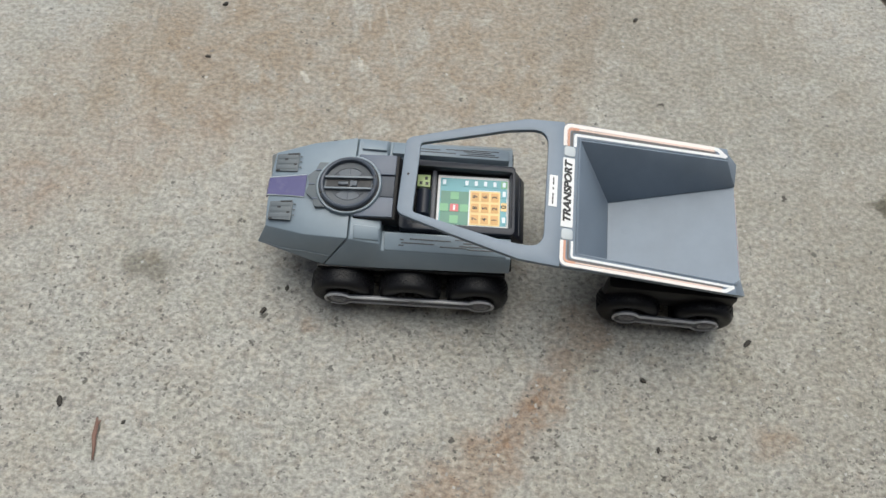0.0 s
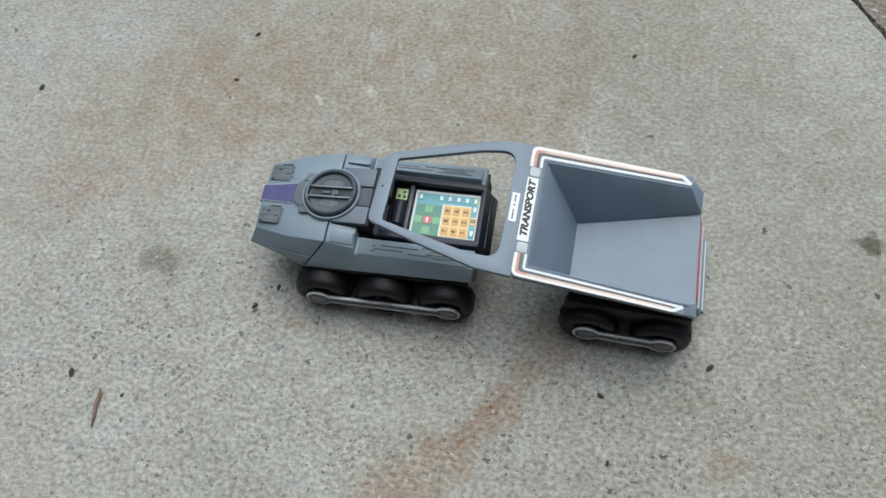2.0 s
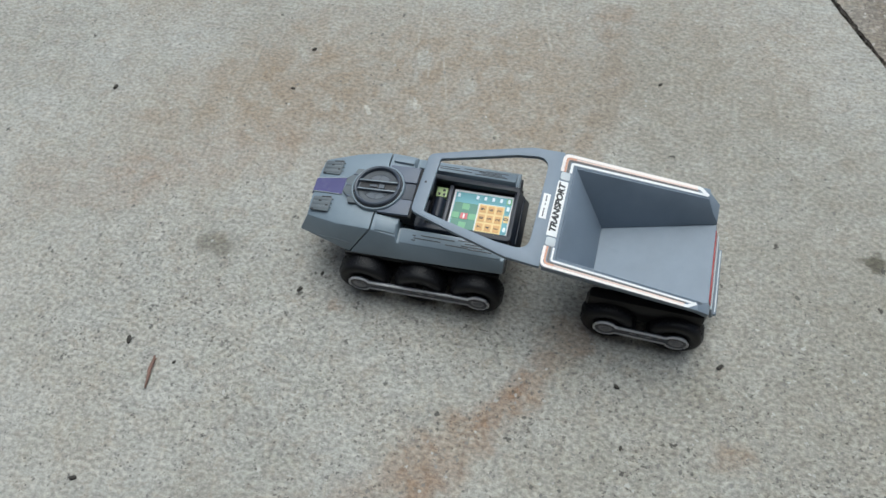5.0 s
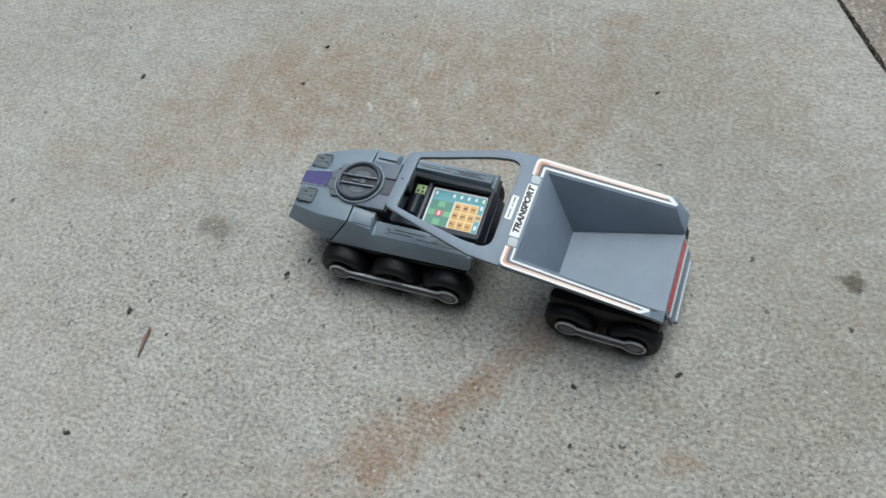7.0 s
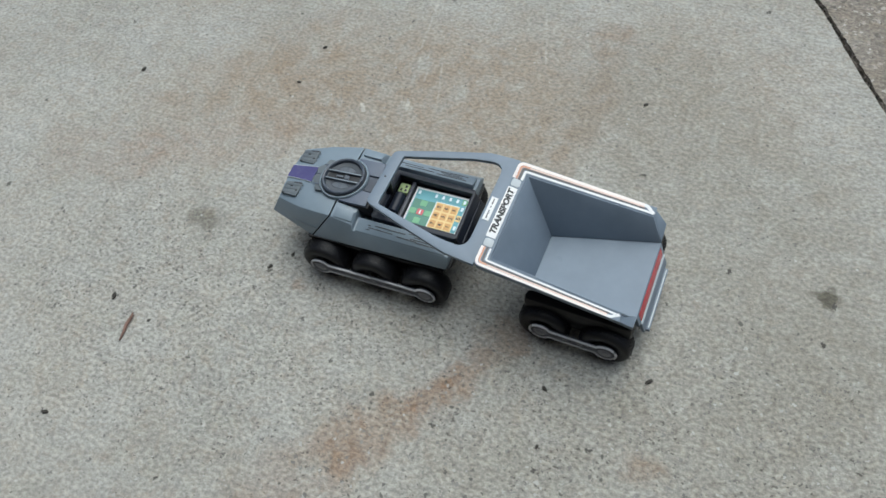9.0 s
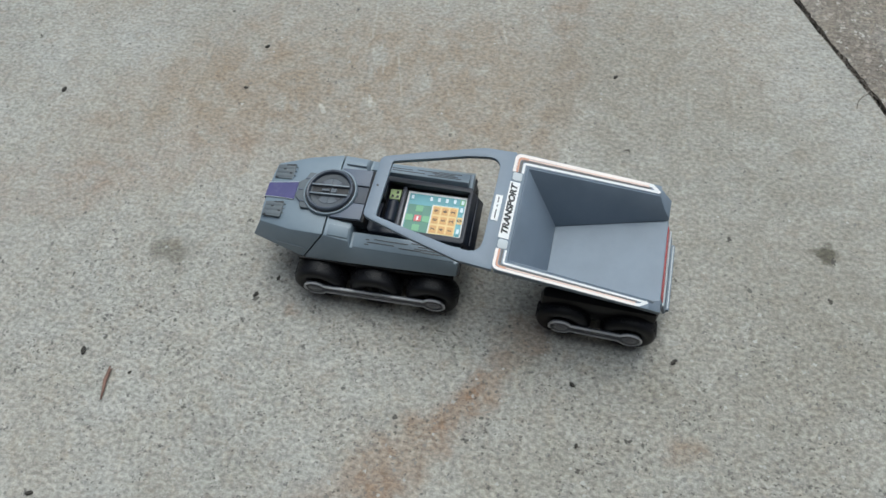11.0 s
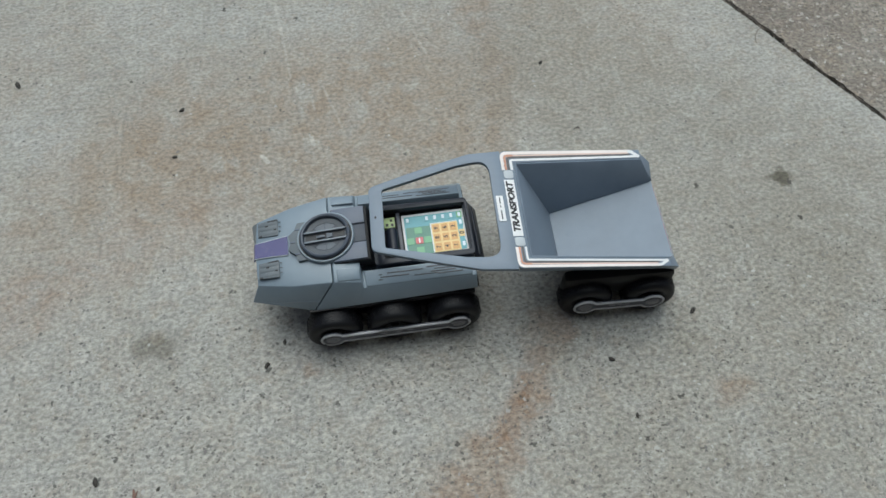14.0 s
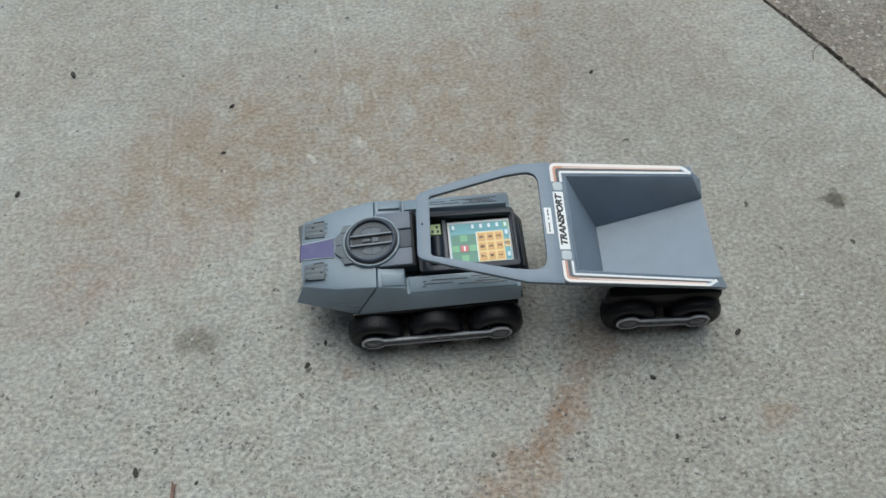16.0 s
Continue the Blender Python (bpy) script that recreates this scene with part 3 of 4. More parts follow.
    # black boxes on the plate stand in for shadow inside the recess
    for x0, x1, y in ((-0.0005, 0.0138, 0.0113), (-0.0040, 0.0005, 0.0038), (0.0085, 0.0125, -0.0034), (-0.0130, -0.0085, -0.0112)):
        part("slot", box(x0, x1, y - 0.0011, y + 0.0011, 0.0002, 0.0012), INK_SHADE, light)
    for y in (-0.0075, 0.0, 0.0075):
        part("tick", box(0.0160, 0.0190, y - 0.0005, y + 0.0005, 0.0000, 0.0014), LAMP_GREY, light)

# purple nose stripe, wrapping over the front edge
stripe = loft([[(-0.0890, -0.0113, 0.0962), (-0.0890, 0.0113, 0.0962), (-0.0880, 0.0113, 0.0945), (-0.0880, -0.0113, 0.0945)],
               [(-0.0856, -0.0115, 0.1046), (-0.0856, 0.0115, 0.1046), (-0.0845, 0.0115, 0.1025), (-0.0845, -0.0115, 0.1025)],
               [(-0.060, -0.0130, 0.1082), (-0.060, 0.0130, 0.1082), (-0.060, 0.0130, 0.106), (-0.060, -0.0130, 0.106)],
               [(-0.0385, -0.0150, 0.1107), (-0.0385, 0.0150, 0.1107), (-0.0385, 0.0150, 0.108), (-0.0385, -0.0150, 0.108)]])
nose_stripe = part("nose_stripe", stripe, PURPLE, truck, "dark purple sticker down the nose")
for s in (-1, 1):
    part("white_edge", tube([(-0.0858, s * 0.0122, 0.1042), (-0.060, s * 0.0137, 0.1078), (-0.0395, s * 0.0156, 0.1103)], [0.0006] * 3, 6), BADGE, nose_stripe)

# the round dial with its scalloped collar
DX, DZ = 0.0165, 0.1155
dial = part("dial", lathe([(0, 0.000), (0.0385, 0.000), (0.0385, 0.0034), (0.036, 0.0038), (0.0, 0.0038)], 56), DIAL_GREY, truck, "round dark grey dial", at=pose(DX, 0, DZ, 0, -4, 0))
part("dial_ring", lathe([(0.0300, 0.004), (0.0358, 0.004), (0.0358, 0.0090), (0.0350, 0.0112), (0.0332, 0.0122), (0.0312, 0.0115), (0.0300, 0.0090)], 64), RING_GREY, dial, "thick dark grey ring")
part("outer_lip", lathe([(0.0370, 0.003), (0.0405, 0.0), (0.0408, 0.0045), (0.0396, 0.0066), (0.0378, 0.0066)], 64), GREY, dial)
# solid black ring: the shade between ring and lip, put into colour
part("dial_gap_shade", lathe([(0.0348, 0.0050), (0.0372, 0.0050), (0.0372, 0.0064), (0.0348, 0.0064)], 48), INK_SHADE, dial)
part("dial_floor", lathe([(0, 0.0040), (0.0304, 0.0040), (0.0304, 0.0050), (0, 0.0050)], 40), ROOF_DARK, dial)
for k in range(8):
    wedge = lathe([(0.0035, 0.0048), (0.0215, 0.0048), (0.0215, 0.0057), (0.0035, 0.0057)], 8, arc=42, start=45 * k + 1.5)
    part("dial_segment", wedge, SHADE_GREY if k % 4 in (1, 2) else DIAL_FLOOR, dial)
part("dial_step", lathe([(0.0224, 0.0048), (0.0298, 0.0048), (0.0298, 0.0064), (0.0224, 0.0057)], 48), DIAL_FLOOR, dial)
# flat black box in place of the slot's shaded depth
part("slot", box(-0.0290, 0.0290, -0.0070, 0.0070, 0.0050, 0.0062), INK_SHADE, dial)
for y in (-0.0076, 0.0076):
    part("cross_bar", box(-0.0296, 0.0296, y - 0.0012, y + 0.0012, 0.0050, 0.0104), BAR_GREY, dial, bevel=0.0004)
for x, w, h in ((-0.0065, 0.0060, 0.0020), (0.0075, 0.0030, 0.0034), (0.0035, 0.0016, 0.0044)):
    part("bar_block", box(x - w, x + w, -h, h, 0.0060, 0.0086), SHADE_GREY, dial, bevel=0.0006)
for a in (-10, 14, 205):
    c = (0.0330 * math.cos(radians(a)), 0.0330 * math.sin(radians(a)))
    part("ring_notch", box(c[0] - 0.0022, c[0] + 0.0022, c[1] - 0.0018, c[1] + 0.0018, 0.0100, 0.0119), INK_SHADE, dial)
arc = []
for k in range(9):
    a = radians(122 + k * 14.5)
    r = 0.0500 + (0.0050 if k % 2 else 0) - (0.006 if k in (0, 8) else 0)
    arc.append((r * math.cos(a), r * math.sin(a) * 0.82))
collar = rounded([(-0.018, 0.036), *arc, (-0.018, -0.036)], 0.003, 3)
part("collar", plate(collar, -0.004, 0.0040), LAMP_GREY, dial, "grey scalloped collar", bevel=0.0012)
for a in (150, 180, 210):
    c = (0.0465 * math.cos(radians(a)), 0.0465 * math.sin(radians(a)) * 0.85)
    part("collar_rib", box(c[0] - 0.0035, c[0] + 0.0035, c[1] - 0.0012, c[1] + 0.0012, 0.0035, 0.0050), ROOF_GREY, dial, bevel=0.0004)

# roof panels behind the dial
part("panel_base", hexa([(0.024, -0.0435, 0.108), (0.082, -0.0435, 0.098), (0.082, 0.0455, 0.098), (0.024, 0.0455, 0.108)], [(0.0245, -0.0430, 0.1170), (0.0760, -0.0430, 0.1185), (0.0760, 0.0450, 0.1185), (0.0245, 0.0450, 0.1170)]), BLACK, truck, bevel=0.001)
for y0, y1, dz in ((-0.042, -0.0150, 0.0015), (-0.0142, 0.0148, 0.0), (0.0156, 0.0440, 0.0015)):
    panel = part("roof_panel", hexa([(0.0255, y0, 0.116), (0.0725, y0, 0.117), (0.0725, y1, 0.117), (0.0255, y1, 0.116)], [(0.0260, y0 + 0.0004, 0.1188 + dz), (0.0720, y0 + 0.0004, 0.1205 + dz), (0.0720, y1 - 0.0004, 0.1205 + dz), (0.0260, y1 - 0.0004, 0.1188 + dz)]), ROOF_GREY if dz else ROOF_DARK, truck, "slate grey roof panel" if dz else "rough charcoal roof panel", bevel=0.0006)

# black console with the keypad sunk into it
rim_out = rounded([(0.080, -0.0480), (0.2218, -0.0470), (0.2218, 0.0480), (0.080, 0.0490)], 0.006)
rim_in = rounded([(0.0945, -0.0395), (0.2182, -0.0385), (0.2182, 0.0400), (0.0945, 0.0405)], 0.003)
console = part("console", plate(rim_out, -0.012, 0.0, [rim_in], height=lambda x, y: 0.1070 - 0.03 * (x - 0.08)), CONSOLE, truck, "black keypad console", bevel=0.0012)
part("console_floor", box(0.082, 0.2205, -0.0465, 0.0475, 0.078, 0.0885), BLACK, console)
part("console_tail", hexa([(0.215, -0.046, 0.070), (0.237, -0.044, 0.070), (0.237, 0.045, 0.070), (0.215, 0.047, 0.070)], [(0.215, -0.046, 0.0995), (0.2215, -0.045, 0.0985), (0.2215, 0.046, 0.0985), (0.215, 0.047, 0.0995)]), CONSOLE, console, bevel=0.002)
part("tail_ridge", tube([(0.2285, -0.040, 0.0845), (0.2285, 0.041, 0.0845)], [0.0022, 0.0022], 10), CONSOLE, console)
part("inner_ledge", box(0.117, 0.1225, -0.038, 0.039, 0.088, 0.0985), PANEL_GREY, console, bevel=0.0008)
part("keypad_bezel", box(0.2164, 0.2180, -0.036, 0.037, 0.0885, 0.0990), PANEL_GREY, console, bevel=0.0008)
part("hitch_roller", tube([(0.1080, -0.0285, 0.1), (0.1080, -0.026, 0.1), (0.1080, 0.007, 0.1), (0.1080, 0.0095, 0.1)], [0.0068, 0.0090, 0.0090, 0.0066], 20), CONSOLE, console, "black roller beside the keypad")
part("roller_foot", box(0.1005, 0.1150, -0.034, -0.030, 0.088, 0.098), BLACK, console, bevel=0.001)
lime = part("corner_sticker", box(0.0985, 0.1145, 0.0160, 0.0330, 0.0885, 0.0962), LIME, console, "yellow-green sticker", bevel=0.0003)
for x, y in ((0.1030, 0.0210), (0.1095, 0.0280), (0.1105, 0.0205)):
    part("dark_mark", box(x - 0.0018, x + 0.0018, y - 0.0022, y + 0.0022, 0.0960, 0.0964), INK_SHADE, lime)

KX0, KX1, KY0, KY1, KZ = 0.1245, 0.2160, -0.0360, 0.0368, 0.0912
keypad = part("keypad", box(KX0, KX1, KY0, KY1, 0.088, KZ), WHITE, truck, "white-edged membrane keypad with coloured keys", bevel=0.0003)


def pad(name, fx0, fx1, fy0, fy1, mat, up=0.0003, parent=keypad):
    x0, x1 = KX0 + fx0 * (KX1 - KX0), KX0 + fx1 * (KX1 - KX0)
    y0, y1 = KY0 + fy0 * (KY1 - KY0), KY0 + fy1 * (KY1 - KY0)
    return part(name, plate(rounded([(x0, y0), (x1, y0), (x1, y1), (x0, y1)], 0.0008, 3), KZ - 0.0005, KZ + up), mat, parent)


pad("teal_field", 0.035, 0.955, 0.065, 0.945, TEAL)
pad("green_field", 0.05, 0.435, 0.05, 0.69, GREEN, 0.0006)
pad("yellow_field", 0.455, 0.87, 0.06, 0.715, KEY_YELLOW, 0.0006)
pad("pale_border", 0.437, 0.453, 0.06, 0.72, WHITE, 0.0006)
pad("pale_border", 0.437, 0.87, 0.718, 0.733, WHITE, 0.0006)
for cx, cy, m in ((0.24, 0.60, KEY_GREEN), (0.24, 0.15, KEY_GREEN), (0.10, 0.37, KEY_GREEN), (0.375, 0.37, KEY_GREEN), (0.24, 0.37, KEY_RED)):
    key = pad("key", cx - 0.058, cx + 0.058, cy - 0.072, cy + 0.072, m, 0.0011)
    if m is KEY_RED:
        pad("key_mark", cx - 0.014, cx + 0.014, cy - 0.05, cy + 0.05, WHITE, 0.0014, key)
for i, fx in enumerate((0.525, 0.66, 0.795)):
    for j, fy in enumerate((0.17, 0.385, 0.60)):
        key = pad("number_key", fx - 0.052, fx + 0.052, fy - 0.082, fy + 0.082, KEY_ORANGE, 0.0011)
        at = pose(KX0 + fx * (KX1 - KX0), KY0 + fy * (KY1 - KY0), KZ + 0.0013, 0, 0, 90)
        letters(str((7, 4, 1)[i] + j), 0.0082, INK_SHADE, key, at, "key_number", bold=0.0002)
for fx in (0.09, 0.40, 0.53, 0.66, 0.79, 0.92):
    key = pad("key", fx - 0.045, fx + 0.045, 0.79, 0.93, TEAL if fx < 0.9 else KEY_GREEN, 0.0009)
    pad("key_mark", fx - 0.022, fx + 0.022, 0.815, 0.905, PALE_BLUE, 0.0013, key)
for fy, m in ((0.68, TEAL), (0.43, KEY_YELLOW), (0.18, TEAL)):
    key = pad("key", 0.882, 0.962, fy - 0.08, fy + 0.08, m, 0.0009)
    if m is TEAL:
        pad("key_mark", 0.90, 0.945, fy - 0.05, fy + 0.05, PALE_BLUE, 0.0013, key)
    else:
        letters("0", 0.0095, INK_SHADE, key, pose(KX0 + 0.922 * (KX1 - KX0), KY0 + fy * (KY1 - KY0), KZ + 0.0012, 0, 0, 90), "key_number", bold=0.0002)

for s in (-1, 1):
    for x in (0.0105, 0.0965, 0.1825):
        wheel(truck, x, -0.0965 if s < 0 else 0.0815, s)
    bracket(truck, 0.0065, 0.1870, -0.1135 if s < 0 else 0.0985, s)

# ---- the toy trailer, hitched to the truck by its yoke ----
trailer = thing("toy_trailer", "blue-grey plastic toy dump trailer hitched behind the truck", "toy trailer", pose(0.0885, 0.0045, 0, 0, 0, -2.8))


def rim_z(u):
    return 0.1415 if u < 0.172 else 0.1415 - 0.031 * (u - 0.172) / 0.225


def sloped(u, v):
    return rim_z(u)


outer = rounded([(-0.0062, -0.0505), (0.060, -0.0715), (0.140, -0.0945), (0.1875, -0.0980), (0.1875, 0.0980), (0.140, 0.0960), (0.060, 0.0735), (-0.0062, 0.0525)], [0.012, 0, 0.03, 0, 0, 0.03, 0, 0.012], 6)
inner = rounded([(0.0125, -0.0475), (0.060, -0.0590), (0.120, -0.0730), (0.168, -0.0785), (0.168, 0.0835), (0.120, 0.0770), (0.060, 0.0600), (0.0125, 0.0470)], [0.005, 0, 0.02, 0.02, 0.02, 0.02, 0, 0.005], 6)
yoke = part("yoke", plate(outer, -0.0065, 0.0, [inner], height=sloped), BIN_GREY, trailer, "flat grey drawbar frame", bevel=0.0008)
part("pivot_pin", lathe([(0, 0), (0.0016, 0), (0.0016, 0.0006), (0, 0.0006)], 12), INK_SHADE, yoke, at=pose(0.0018, 0.002, 0.1413))
part("hitch_post", lathe([(0, 0), (0.006, 0), (0.006, 0.036), (0, 0.036)], 18), BLACK, yoke, at=pose(0.0035, 0, 0.1022))
sticker = part("small_sticker", plate([(0.1715, -0.0225), (0.1815, -0.0225), (0.1815, 0.0195), (0.1715, 0.0195)], -0.0005, 0.0004, height=sloped), WHITE, yoke, "small white sticker with dark print")
for y0, y1 in ((-0.0195, -0.0150), (-0.0143, -0.0095), (-0.0088, -0.0050), (0.0, 0.0030), (0.0065, 0.0105), (0.0112, 0.0165)):
    part("print_bar", plate([(0.1755, y0), (0.1772, y0), (0.1772, y1), (0.1755, y1)], 0.0, 0.0006, height=sloped), INK_SHADE, sticker)

# bin: rim, sloping walls, ramped floor
UF, UR, UE = 0.2055, 0.3965, 0.4185
EDGE = {-1: (0.0968, 0.0998, 0.0800, 0.0880), 1: (0.0978, 0.0995, 0.0760, 0.0835)}   # outer front and rear, inner front and rear


def across(s, u, f):
    """The place at u on the rim of one side, f of the way from its outer to its inner edge."""
    k = (u - 0.1865) / (UR - 0.1865)
    of, orr, nf, nr = EDGE[s]
    out, inn = of + (orr - of) * k, nf + (nr - nf) * k
    return s * (out + (inn - out) * f)


RE = UR + 0.004
rim_out = rounded([(0.1865, across(-1, 0.1865, 0)), (RE, across(-1, RE, 0)), (RE, across(-1, RE, 1)), (UF, across(-1, UF, 1)), (UF, across(1, UF, 1)), (RE, across(1, RE, 1)), (RE, across(1, RE, 0)), (0.1865, across(1, 0.1865, 0))], [0.009, 0, 0, 0.003, 0.003, 0, 0, 0.009], 6)
bin_part = part("bin_rim", plate(rim_out, -0.004, 0.0, height=sloped), BIN_GREY, trailer, "flat grey bin rim", bevel=0.0006)
FZ0, FZ1 = 0.055, 0.0745


def wall(a, b, c, d, thick, name="bin_wall"):
    """A sloping wall from its four inner corners, given thickness outwards."""
    q = [Vector(p) for p in (a, b, c, d)]
    n = (q[1] - q[0]).cross(q[3] - q[0]).normalized() * thick
    return part(name, hexa(q, [p + n for p in q]), BIN_GREY, bin_part, bevel=0.0004)


zt0, zt1 = rim_z(UF) - 0.001, rim_z(UR) - 0.001
V0, V1, W0, W1 = 0.0365, 0.0650, 0.0550, 0.0735     # half widths of the floor, far and near side
FU = 0.2575
wall((UF, across(1, UF, 1), zt0), (UR + 0.003, across(1, UR, 1), zt1), (UE, V1 + 0.002, FZ1), (FU, V0, FZ0), -0.003)
wall((UF, across(-1, UF, 1), zt0), (UR + 0.003, across(-1, UR, 1), zt1), (UE, -W1, FZ1), (FU, -W0, FZ0), 0.003)
wall((UF, across(-1, UF, 1), zt0), (UF, across(1, UF, 1), zt0), (FU, V0, FZ0), (FU, -W0, FZ0), -0.003, "bin_front_wall")
part("bin_floor", hexa([(FU - 0.002, -W0 - 0.002, FZ0 - 0.003), (UE + 0.001, -W1 - 0.001, FZ1 - 0.003), (UE + 0.001, V1 + 0.003, FZ1 - 0.003), (FU - 0.002, V0 + 0.003, FZ0 - 0.003)],
                       [(FU - 0.002, -W0 - 0.002, FZ0), (UE + 0.001, -W1 - 0.001, FZ1), (UE + 0.001, V1 + 0.003, FZ1), (FU - 0.002, V0 + 0.003, FZ0)]), BIN_GREY, bin_part)
part("floor_plug", lathe([(0, 0), (0.0070, 0), (0.0060, 0.00012), (0, 0.00012)], 20), BIN_GREY, bin_part, at=pose(0.283, -0.004, FZ0 + 0.0032, 0, -7, 0))

# outer skirts and cut-back rear ends of the side walls
for s in (-1, 1):
    of, orr, ir = across(s, 0.190, 0.03), across(s, UR, 0.03), across(s, UR, 1)
    part("bin_skirt", hexa([(0.190, of, rim_z(0.190) - 0.003), (UR + 0.003, orr, rim_z(UR) - 0.003), (UR + 0.003, orr - s * 0.003, rim_z(UR) - 0.003), (0.190, of - s * 0.003, rim_z(0.190) - 0.003)],
                           [(0.190, of - s * 0.004, rim_z(0.190) - 0.018), (UR + 0.003, orr - s * 0.003, rim_z(UR) - 0.014), (UR + 0.003, orr - s * 0.006, rim_z(UR) - 0.014), (0.190, of - s * 0.007, rim_z(0.190) - 0.018)]), BIN_GREY, bin_part, bevel=0.0005)
    part("bin_end", hexa([(UR, ir, rim_z(UR)), (UR, orr, rim_z(UR)), (UE + 0.001, orr - s * 0.008, 0.0885), (UE + 0.002, s * 0.0655, 0.0755)],
                         [(UR, ir, rim_z(UR) - 0.012), (UR, orr - s * 0.003, rim_z(UR) - 0.014), (UE, orr - s * 0.012, 0.072), (UE, s * 0.0635, 0.0690)]), BIN_GREY, bin_part, bevel=0.0008)

# steep rear face with red strip, white edge, lower panel and bumper
def tail(name, a, b, v, mat, up, parent, label=""):
    p, q = Vector((UE + a[0], 0, FZ1 - a[1])), Vector((UE + b[0], 0, FZ1 - b[1]))
    n = Vector((p.z - q.z, 0, q.x - p.x)).normalized() * up
    low = [(p.x - 0.004, -v, p.z - 0.003), (q.x - 0.004, -v, q.z - 0.003), (q.x - 0.004, v, q.z - 0.003), (p.x - 0.004, v, p.z - 0.003)]
    top = [(p.x + n.x, -v, p.z + n.z), (q.x + n.x, -v, q.z + n.z), (q.x + n.x, v, q.z + n.z), (p.x + n.x, v, p.z + n.z)]
    return part(name, hexa(low, top), mat, parent, label, bevel=0.0004)


tail_panel = tail("tail_panel", (0.001, 0.0), (0.0084, 0.024), 0.067, BIN_GREY, 0.0, bin_part)
tail("red_strip", (0.0022, 0.0050), (0.0077, 0.0210), 0.059, RED, 0.0010, tail_panel, "red reflector strip")
tail("white_edge", (0.0085, 0.0228), (0.0110, 0.0245), 0.062, BADGE, 0.0010, tail_panel)
tail("lower_panel", (0.0095, 0.024), (0.0170, 0.046), 0.062, BIN_GREY, 0.0, tail_panel)
bumper = part("bumper", box(UE + 0.010, UE + 0.0225, -0.055, 0.055, FZ1 - 0.056, FZ1 - 0.0485), BIN_GREY, bin_part, "grey rear bumper", bevel=0.0015)
part("bumper_line", box(UE + 0.0190, UE + 0.0208, -0.052, 0.052, FZ1 - 0.0487, FZ1 - 0.0480), BADGE, bumper)


# stickers on the rim
def ribbon(points, w, mat, name, parent, label=""):
    """A flat strip along a line on the rim."""
    pts = [Vector(p) for p in points]
    a, b = [], []
    for i, p in enumerate(pts):
        d0 = (p - pts[i - 1]).normalized() if i else None
        d1 = (pts[i + 1] - p).normalized() if i + 1 < len(pts) else None
        d = ((d0 or d1) + (d1 or d0)).normalized()
        n = Vector((-d.y, d.x)) * w / 2 / max(d.dot(d1 or d0), 0.5)
        a.append(p + n)
        b.append(p - n)
    bm = bmesh.new()
    rows = [[bm.verts.new((q.x, q.y, rim_z(q.x) + h)) for q, h in ((x, -0.0006), (x, 0.0005), (y, 0.0005), (y, -0.0006))] for x, y in zip(a, b)]
    for r0, r1 in zip(rows, rows[1:]):
        for k in range(4):
            bm.faces.new((r0[k], r0[(k + 1) % 4], r1[(k + 1) % 4], r1[k]))
    bm.faces.new(rows[0])
    bm.faces.new(rows[-1][::-1])
    return part(name, bm, mat, parent, label)


F0, FP, F1, F2 = 0.18, 0.40, 0.56, 0.78     # pale band, orange line, dark line, white line across the rim


def rim_line(s, u0, f, radius, end):
    """Along the front rim, round the corner and back along one side."""
    corner = rounded([(u0, s * 0.064), (u0, across(s, u0, f)), (0.240, across(s, 0.240, f))], [0, radius, 0], 6)
    return [*corner[:-1], (end, across(s, end, f))]


for s in (-1, 1):
    w = abs(across(s, 0.3, 0) - across(s, 0.3, 1))
    ribbon(rim_line(s, 0.1893, F0, 0.008, UR - 0.014), w * 0.28, SALMON, "pale_stripe", bin_part, "whitish side stripe")
    ribbon(rim_line(s, 0.1928, FP, 0.006, 0.2060), w * 0.20, ORANGE, "orange_stripe", bin_part, "orange corner stripe")
    ribbon([(0.2062, across(s, 0.2062, FP)), (UR - 0.014, across(s, UR - 0.014, FP))], w * 0.14, PEACH, "peach_stripe", bin_part)
    ribbon([(UR - 0.0142, across(s, UR - 0.0142, F0)), (UR - 0.009, across(s, UR - 0.009, F0 + 0.06)), (UR + 0.0015, across(s, UR, F2 + 0.06))], w * 0.30, WHITE, "white_tip", bin_part)
    ribbon(rim_line(s, 0.1970, F1, 0.004, UR - 0.012), w * 0.18, GAP_GREY, "dark_stripe", bin_part)
    ribbon(rim_line(s, 0.2015, F2, 0.003, UR - 0.002), w * 0.20, WHITE, "white_stripe", bin_part)
    badge = rounded([(0.1885, s * 0.0490), (0.2020, s * 0.0490), (0.2020, s * 0.0630), (0.1885, s * 0.0630)], 0.004, 5)
    part("badge", plate(badge, -0.0005, 0.0009, height=sloped), BADGE, bin_part, "pale rounded badge", bevel=0.0003)

label_plate = part("name_label", plate(rounded([(0.1870, -0.0470), (0.2015, -0.0470), (0.2015, 0.0465), (0.1870, 0.0465)], 0.0008, 3), -0.0005, 0.0007, height=sloped), WHITE, bin_part, "white label with black slanted lettering")
slope = math.degrees(math.atan(0.031 / 0.225))
letters("TRANSPORT", 0.0122, INK_SHADE, label_plate, pose(0.1943, 0.0, rim_z(0.1943) + 0.0011, 0, slope, 0) @ pose(0, 0, 0, 0, 0, 90), shear=0.22, bold=0.0006, stretch=1.20)

# made wide and black to imitate the shade between the trailer wheels
part("axle_block", box(0.288, 0.392, -0.080, 0.080, 0.004, 0.030), BLACK, trailer, "black axle carrier, widened to darken the gap between the wheels", bevel=0.002)
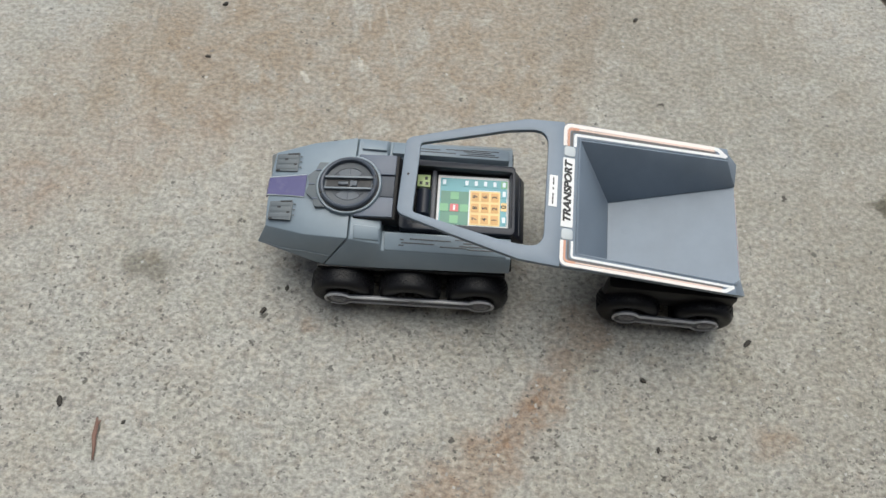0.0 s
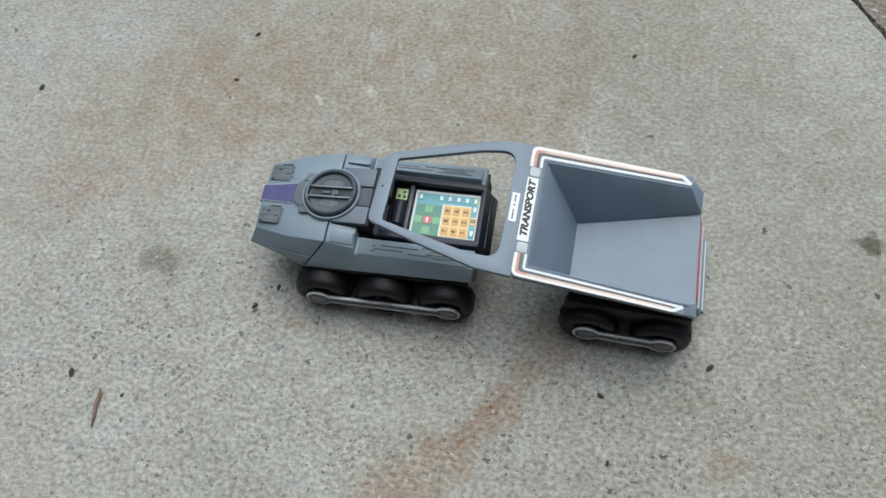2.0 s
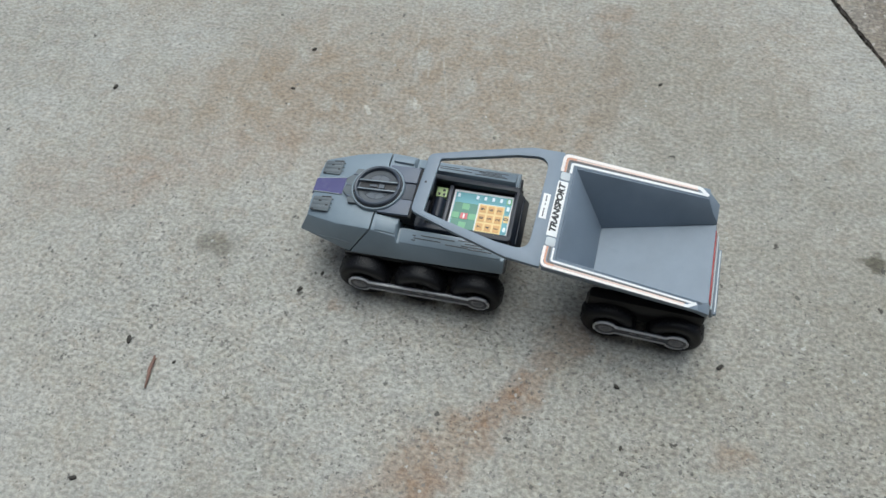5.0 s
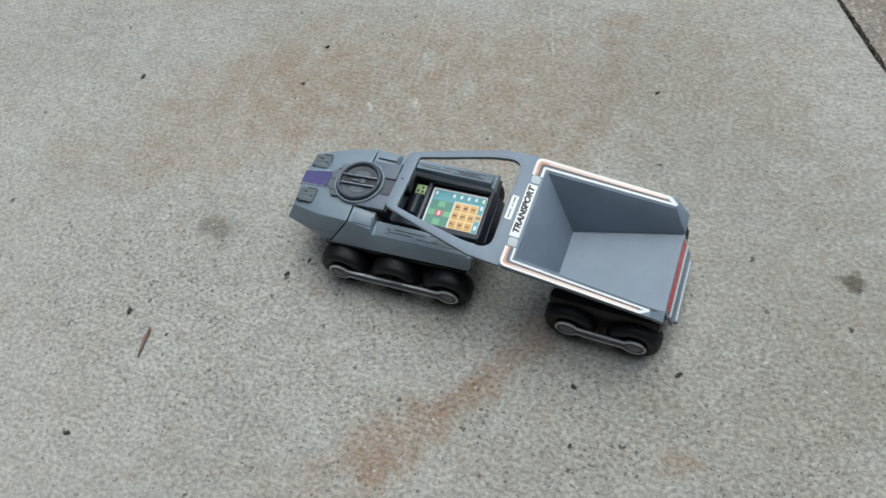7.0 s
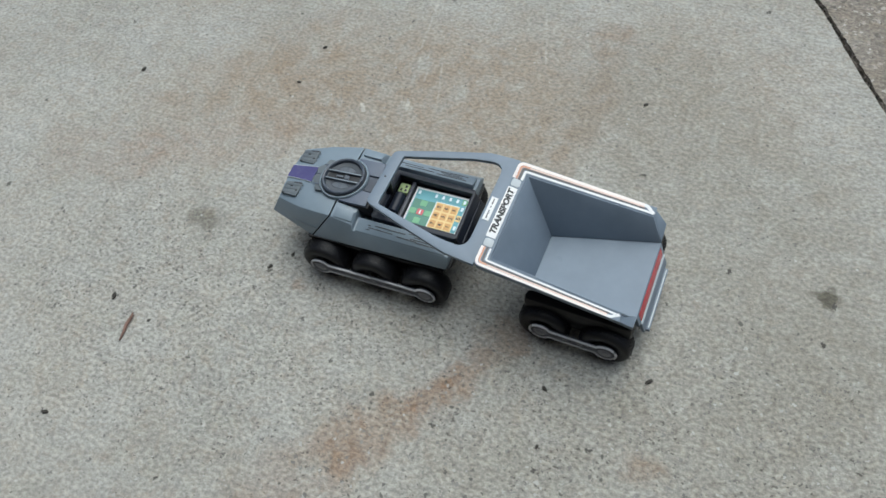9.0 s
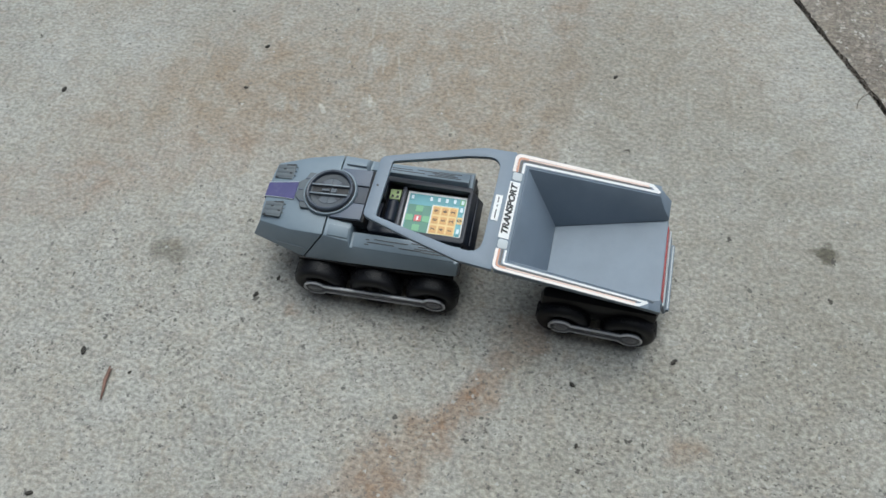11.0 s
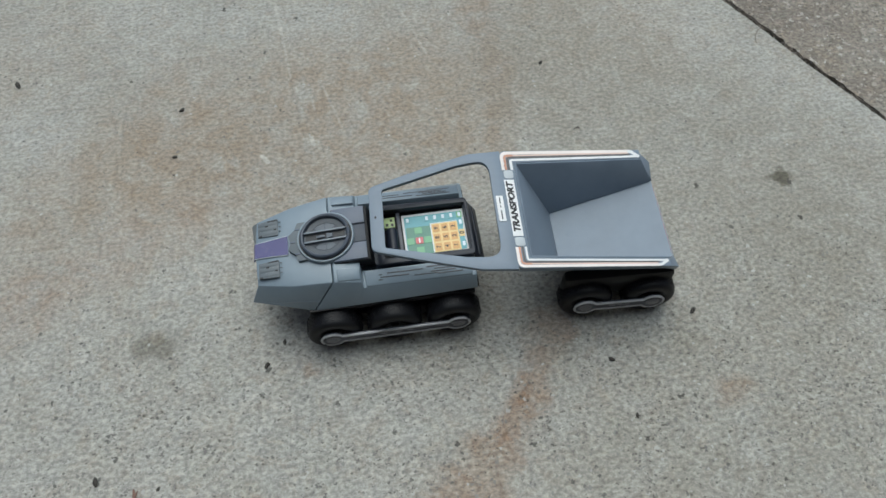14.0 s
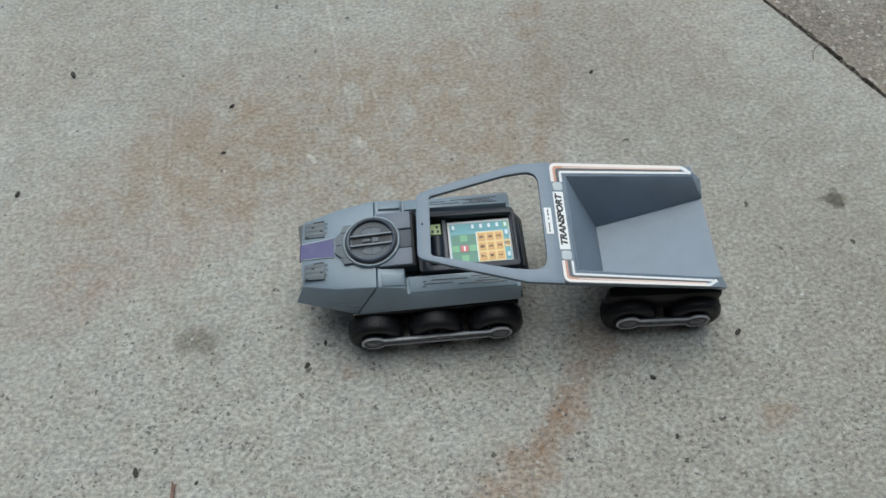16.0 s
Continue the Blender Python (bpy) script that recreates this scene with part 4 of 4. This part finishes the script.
part("bin_belly", hexa([(0.255, -0.034, 0.036), (0.40, -0.055, 0.036), (0.40, 0.057, 0.036), (0.255, 0.036, 0.036)], [(0.250, -0.036, 0.0495), (0.405, -0.060, 0.0660), (0.405, 0.062, 0.0660), (0.250, 0.038, 0.0495)]), BLACK, trailer)
for s in (-1, 1):
    y0, y1 = sorted((s * 0.071, s * 0.0925))
    part("wheel_fender", box(0.2575, 0.4215, y0, y1, 0.022, 0.0745), BLACK, trailer, "black fender over the trailer wheels", bevel=0.010)
    for u in (0.2935, 0.3870):
        wheel(trailer, u, s * 0.0905, s)
    bracket(trailer, 0.2915, 0.3905, s * 0.1070, s)

# ---- small litter on the slab ----
twig = tube([(-0.2765, -0.278, 0.0035), (-0.2745, -0.289, 0.0042), (-0.2752, -0.300, 0.0035), (-0.2725, -0.313, 0.0030), (-0.2710, -0.328, 0.0022)], [0.0012, 0.0026, 0.0029, 0.0022, 0.0012], 8)
twig_ob = tagged(new("twig", finish(twig, TWIG)), "short reddish-brown dry twig lying on the concrete", "twig")
part("side_shoot", tube([(-0.2747, -0.290, 0.0045), (-0.2715, -0.284, 0.0062), (-0.2700, -0.281, 0.0060)], [0.0014, 0.0011, 0.0006], 6), TWIG, twig_ob)


def crumb(x, y, r, seed):
    rnd = random.Random(seed)
    bm = bmesh.new()
    bmesh.ops.create_icosphere(bm, subdivisions=2, radius=r)
    turn = rnd.uniform(0, 3.1)
    for v in bm.verts:
        k = 1 + 0.45 * noise.noise(v.co * (1.3 / r) + Vector((seed * 3.1, 0, 0)))
        v.co = Vector((v.co.x * k * 1.25, v.co.y * k * 0.7, v.co.z * k * 0.45))
    bmesh.ops.rotate(bm, matrix=Matrix.Rotation(turn, 3, "Z"), verts=bm.verts[:])
    low = min(v.co.z for v in bm.verts)
    for v in bm.verts:
        v.co += Vector((x, y, -low - 0.0003))
    tagged(new("crumb", finish(bm, CRUMB)), "dark dry leaf crumb lying on the concrete", "debris", "crumbs on the concrete")


for i, (x, y, r) in enumerate(((-0.317, -0.470, 0.0045), (-0.240, 0.275, 0.0035), (0.424, 0.397, 0.004), (-0.230, 0.378, 0.0042), (-0.526, 0.481, 0.006), (0.4025, -0.191, 0.004),
                              (-0.0955, -0.127, 0.0042), (0.544, -0.133, 0.0045), (-0.0685, -0.0935, 0.0035), (-0.328, -0.260, 0.005), (-0.578, 0.221, 0.005), (0.417, -0.278, 0.003), (-0.245, -0.281, 0.0026))):
    crumb(x, y, r, i + 1)
stem = tube([(0.866, 0.424, 0.0012), (0.852, 0.417, 0.0022), (0.842, 0.403, 0.0020), (0.838, 0.385, 0.0010)], [0.0005, 0.0008, 0.0008, 0.0005], 6)
tagged(new("grass_stem", finish(stem, GRIT)), "thin dry grass stem lying beside the joint", "grass stem")
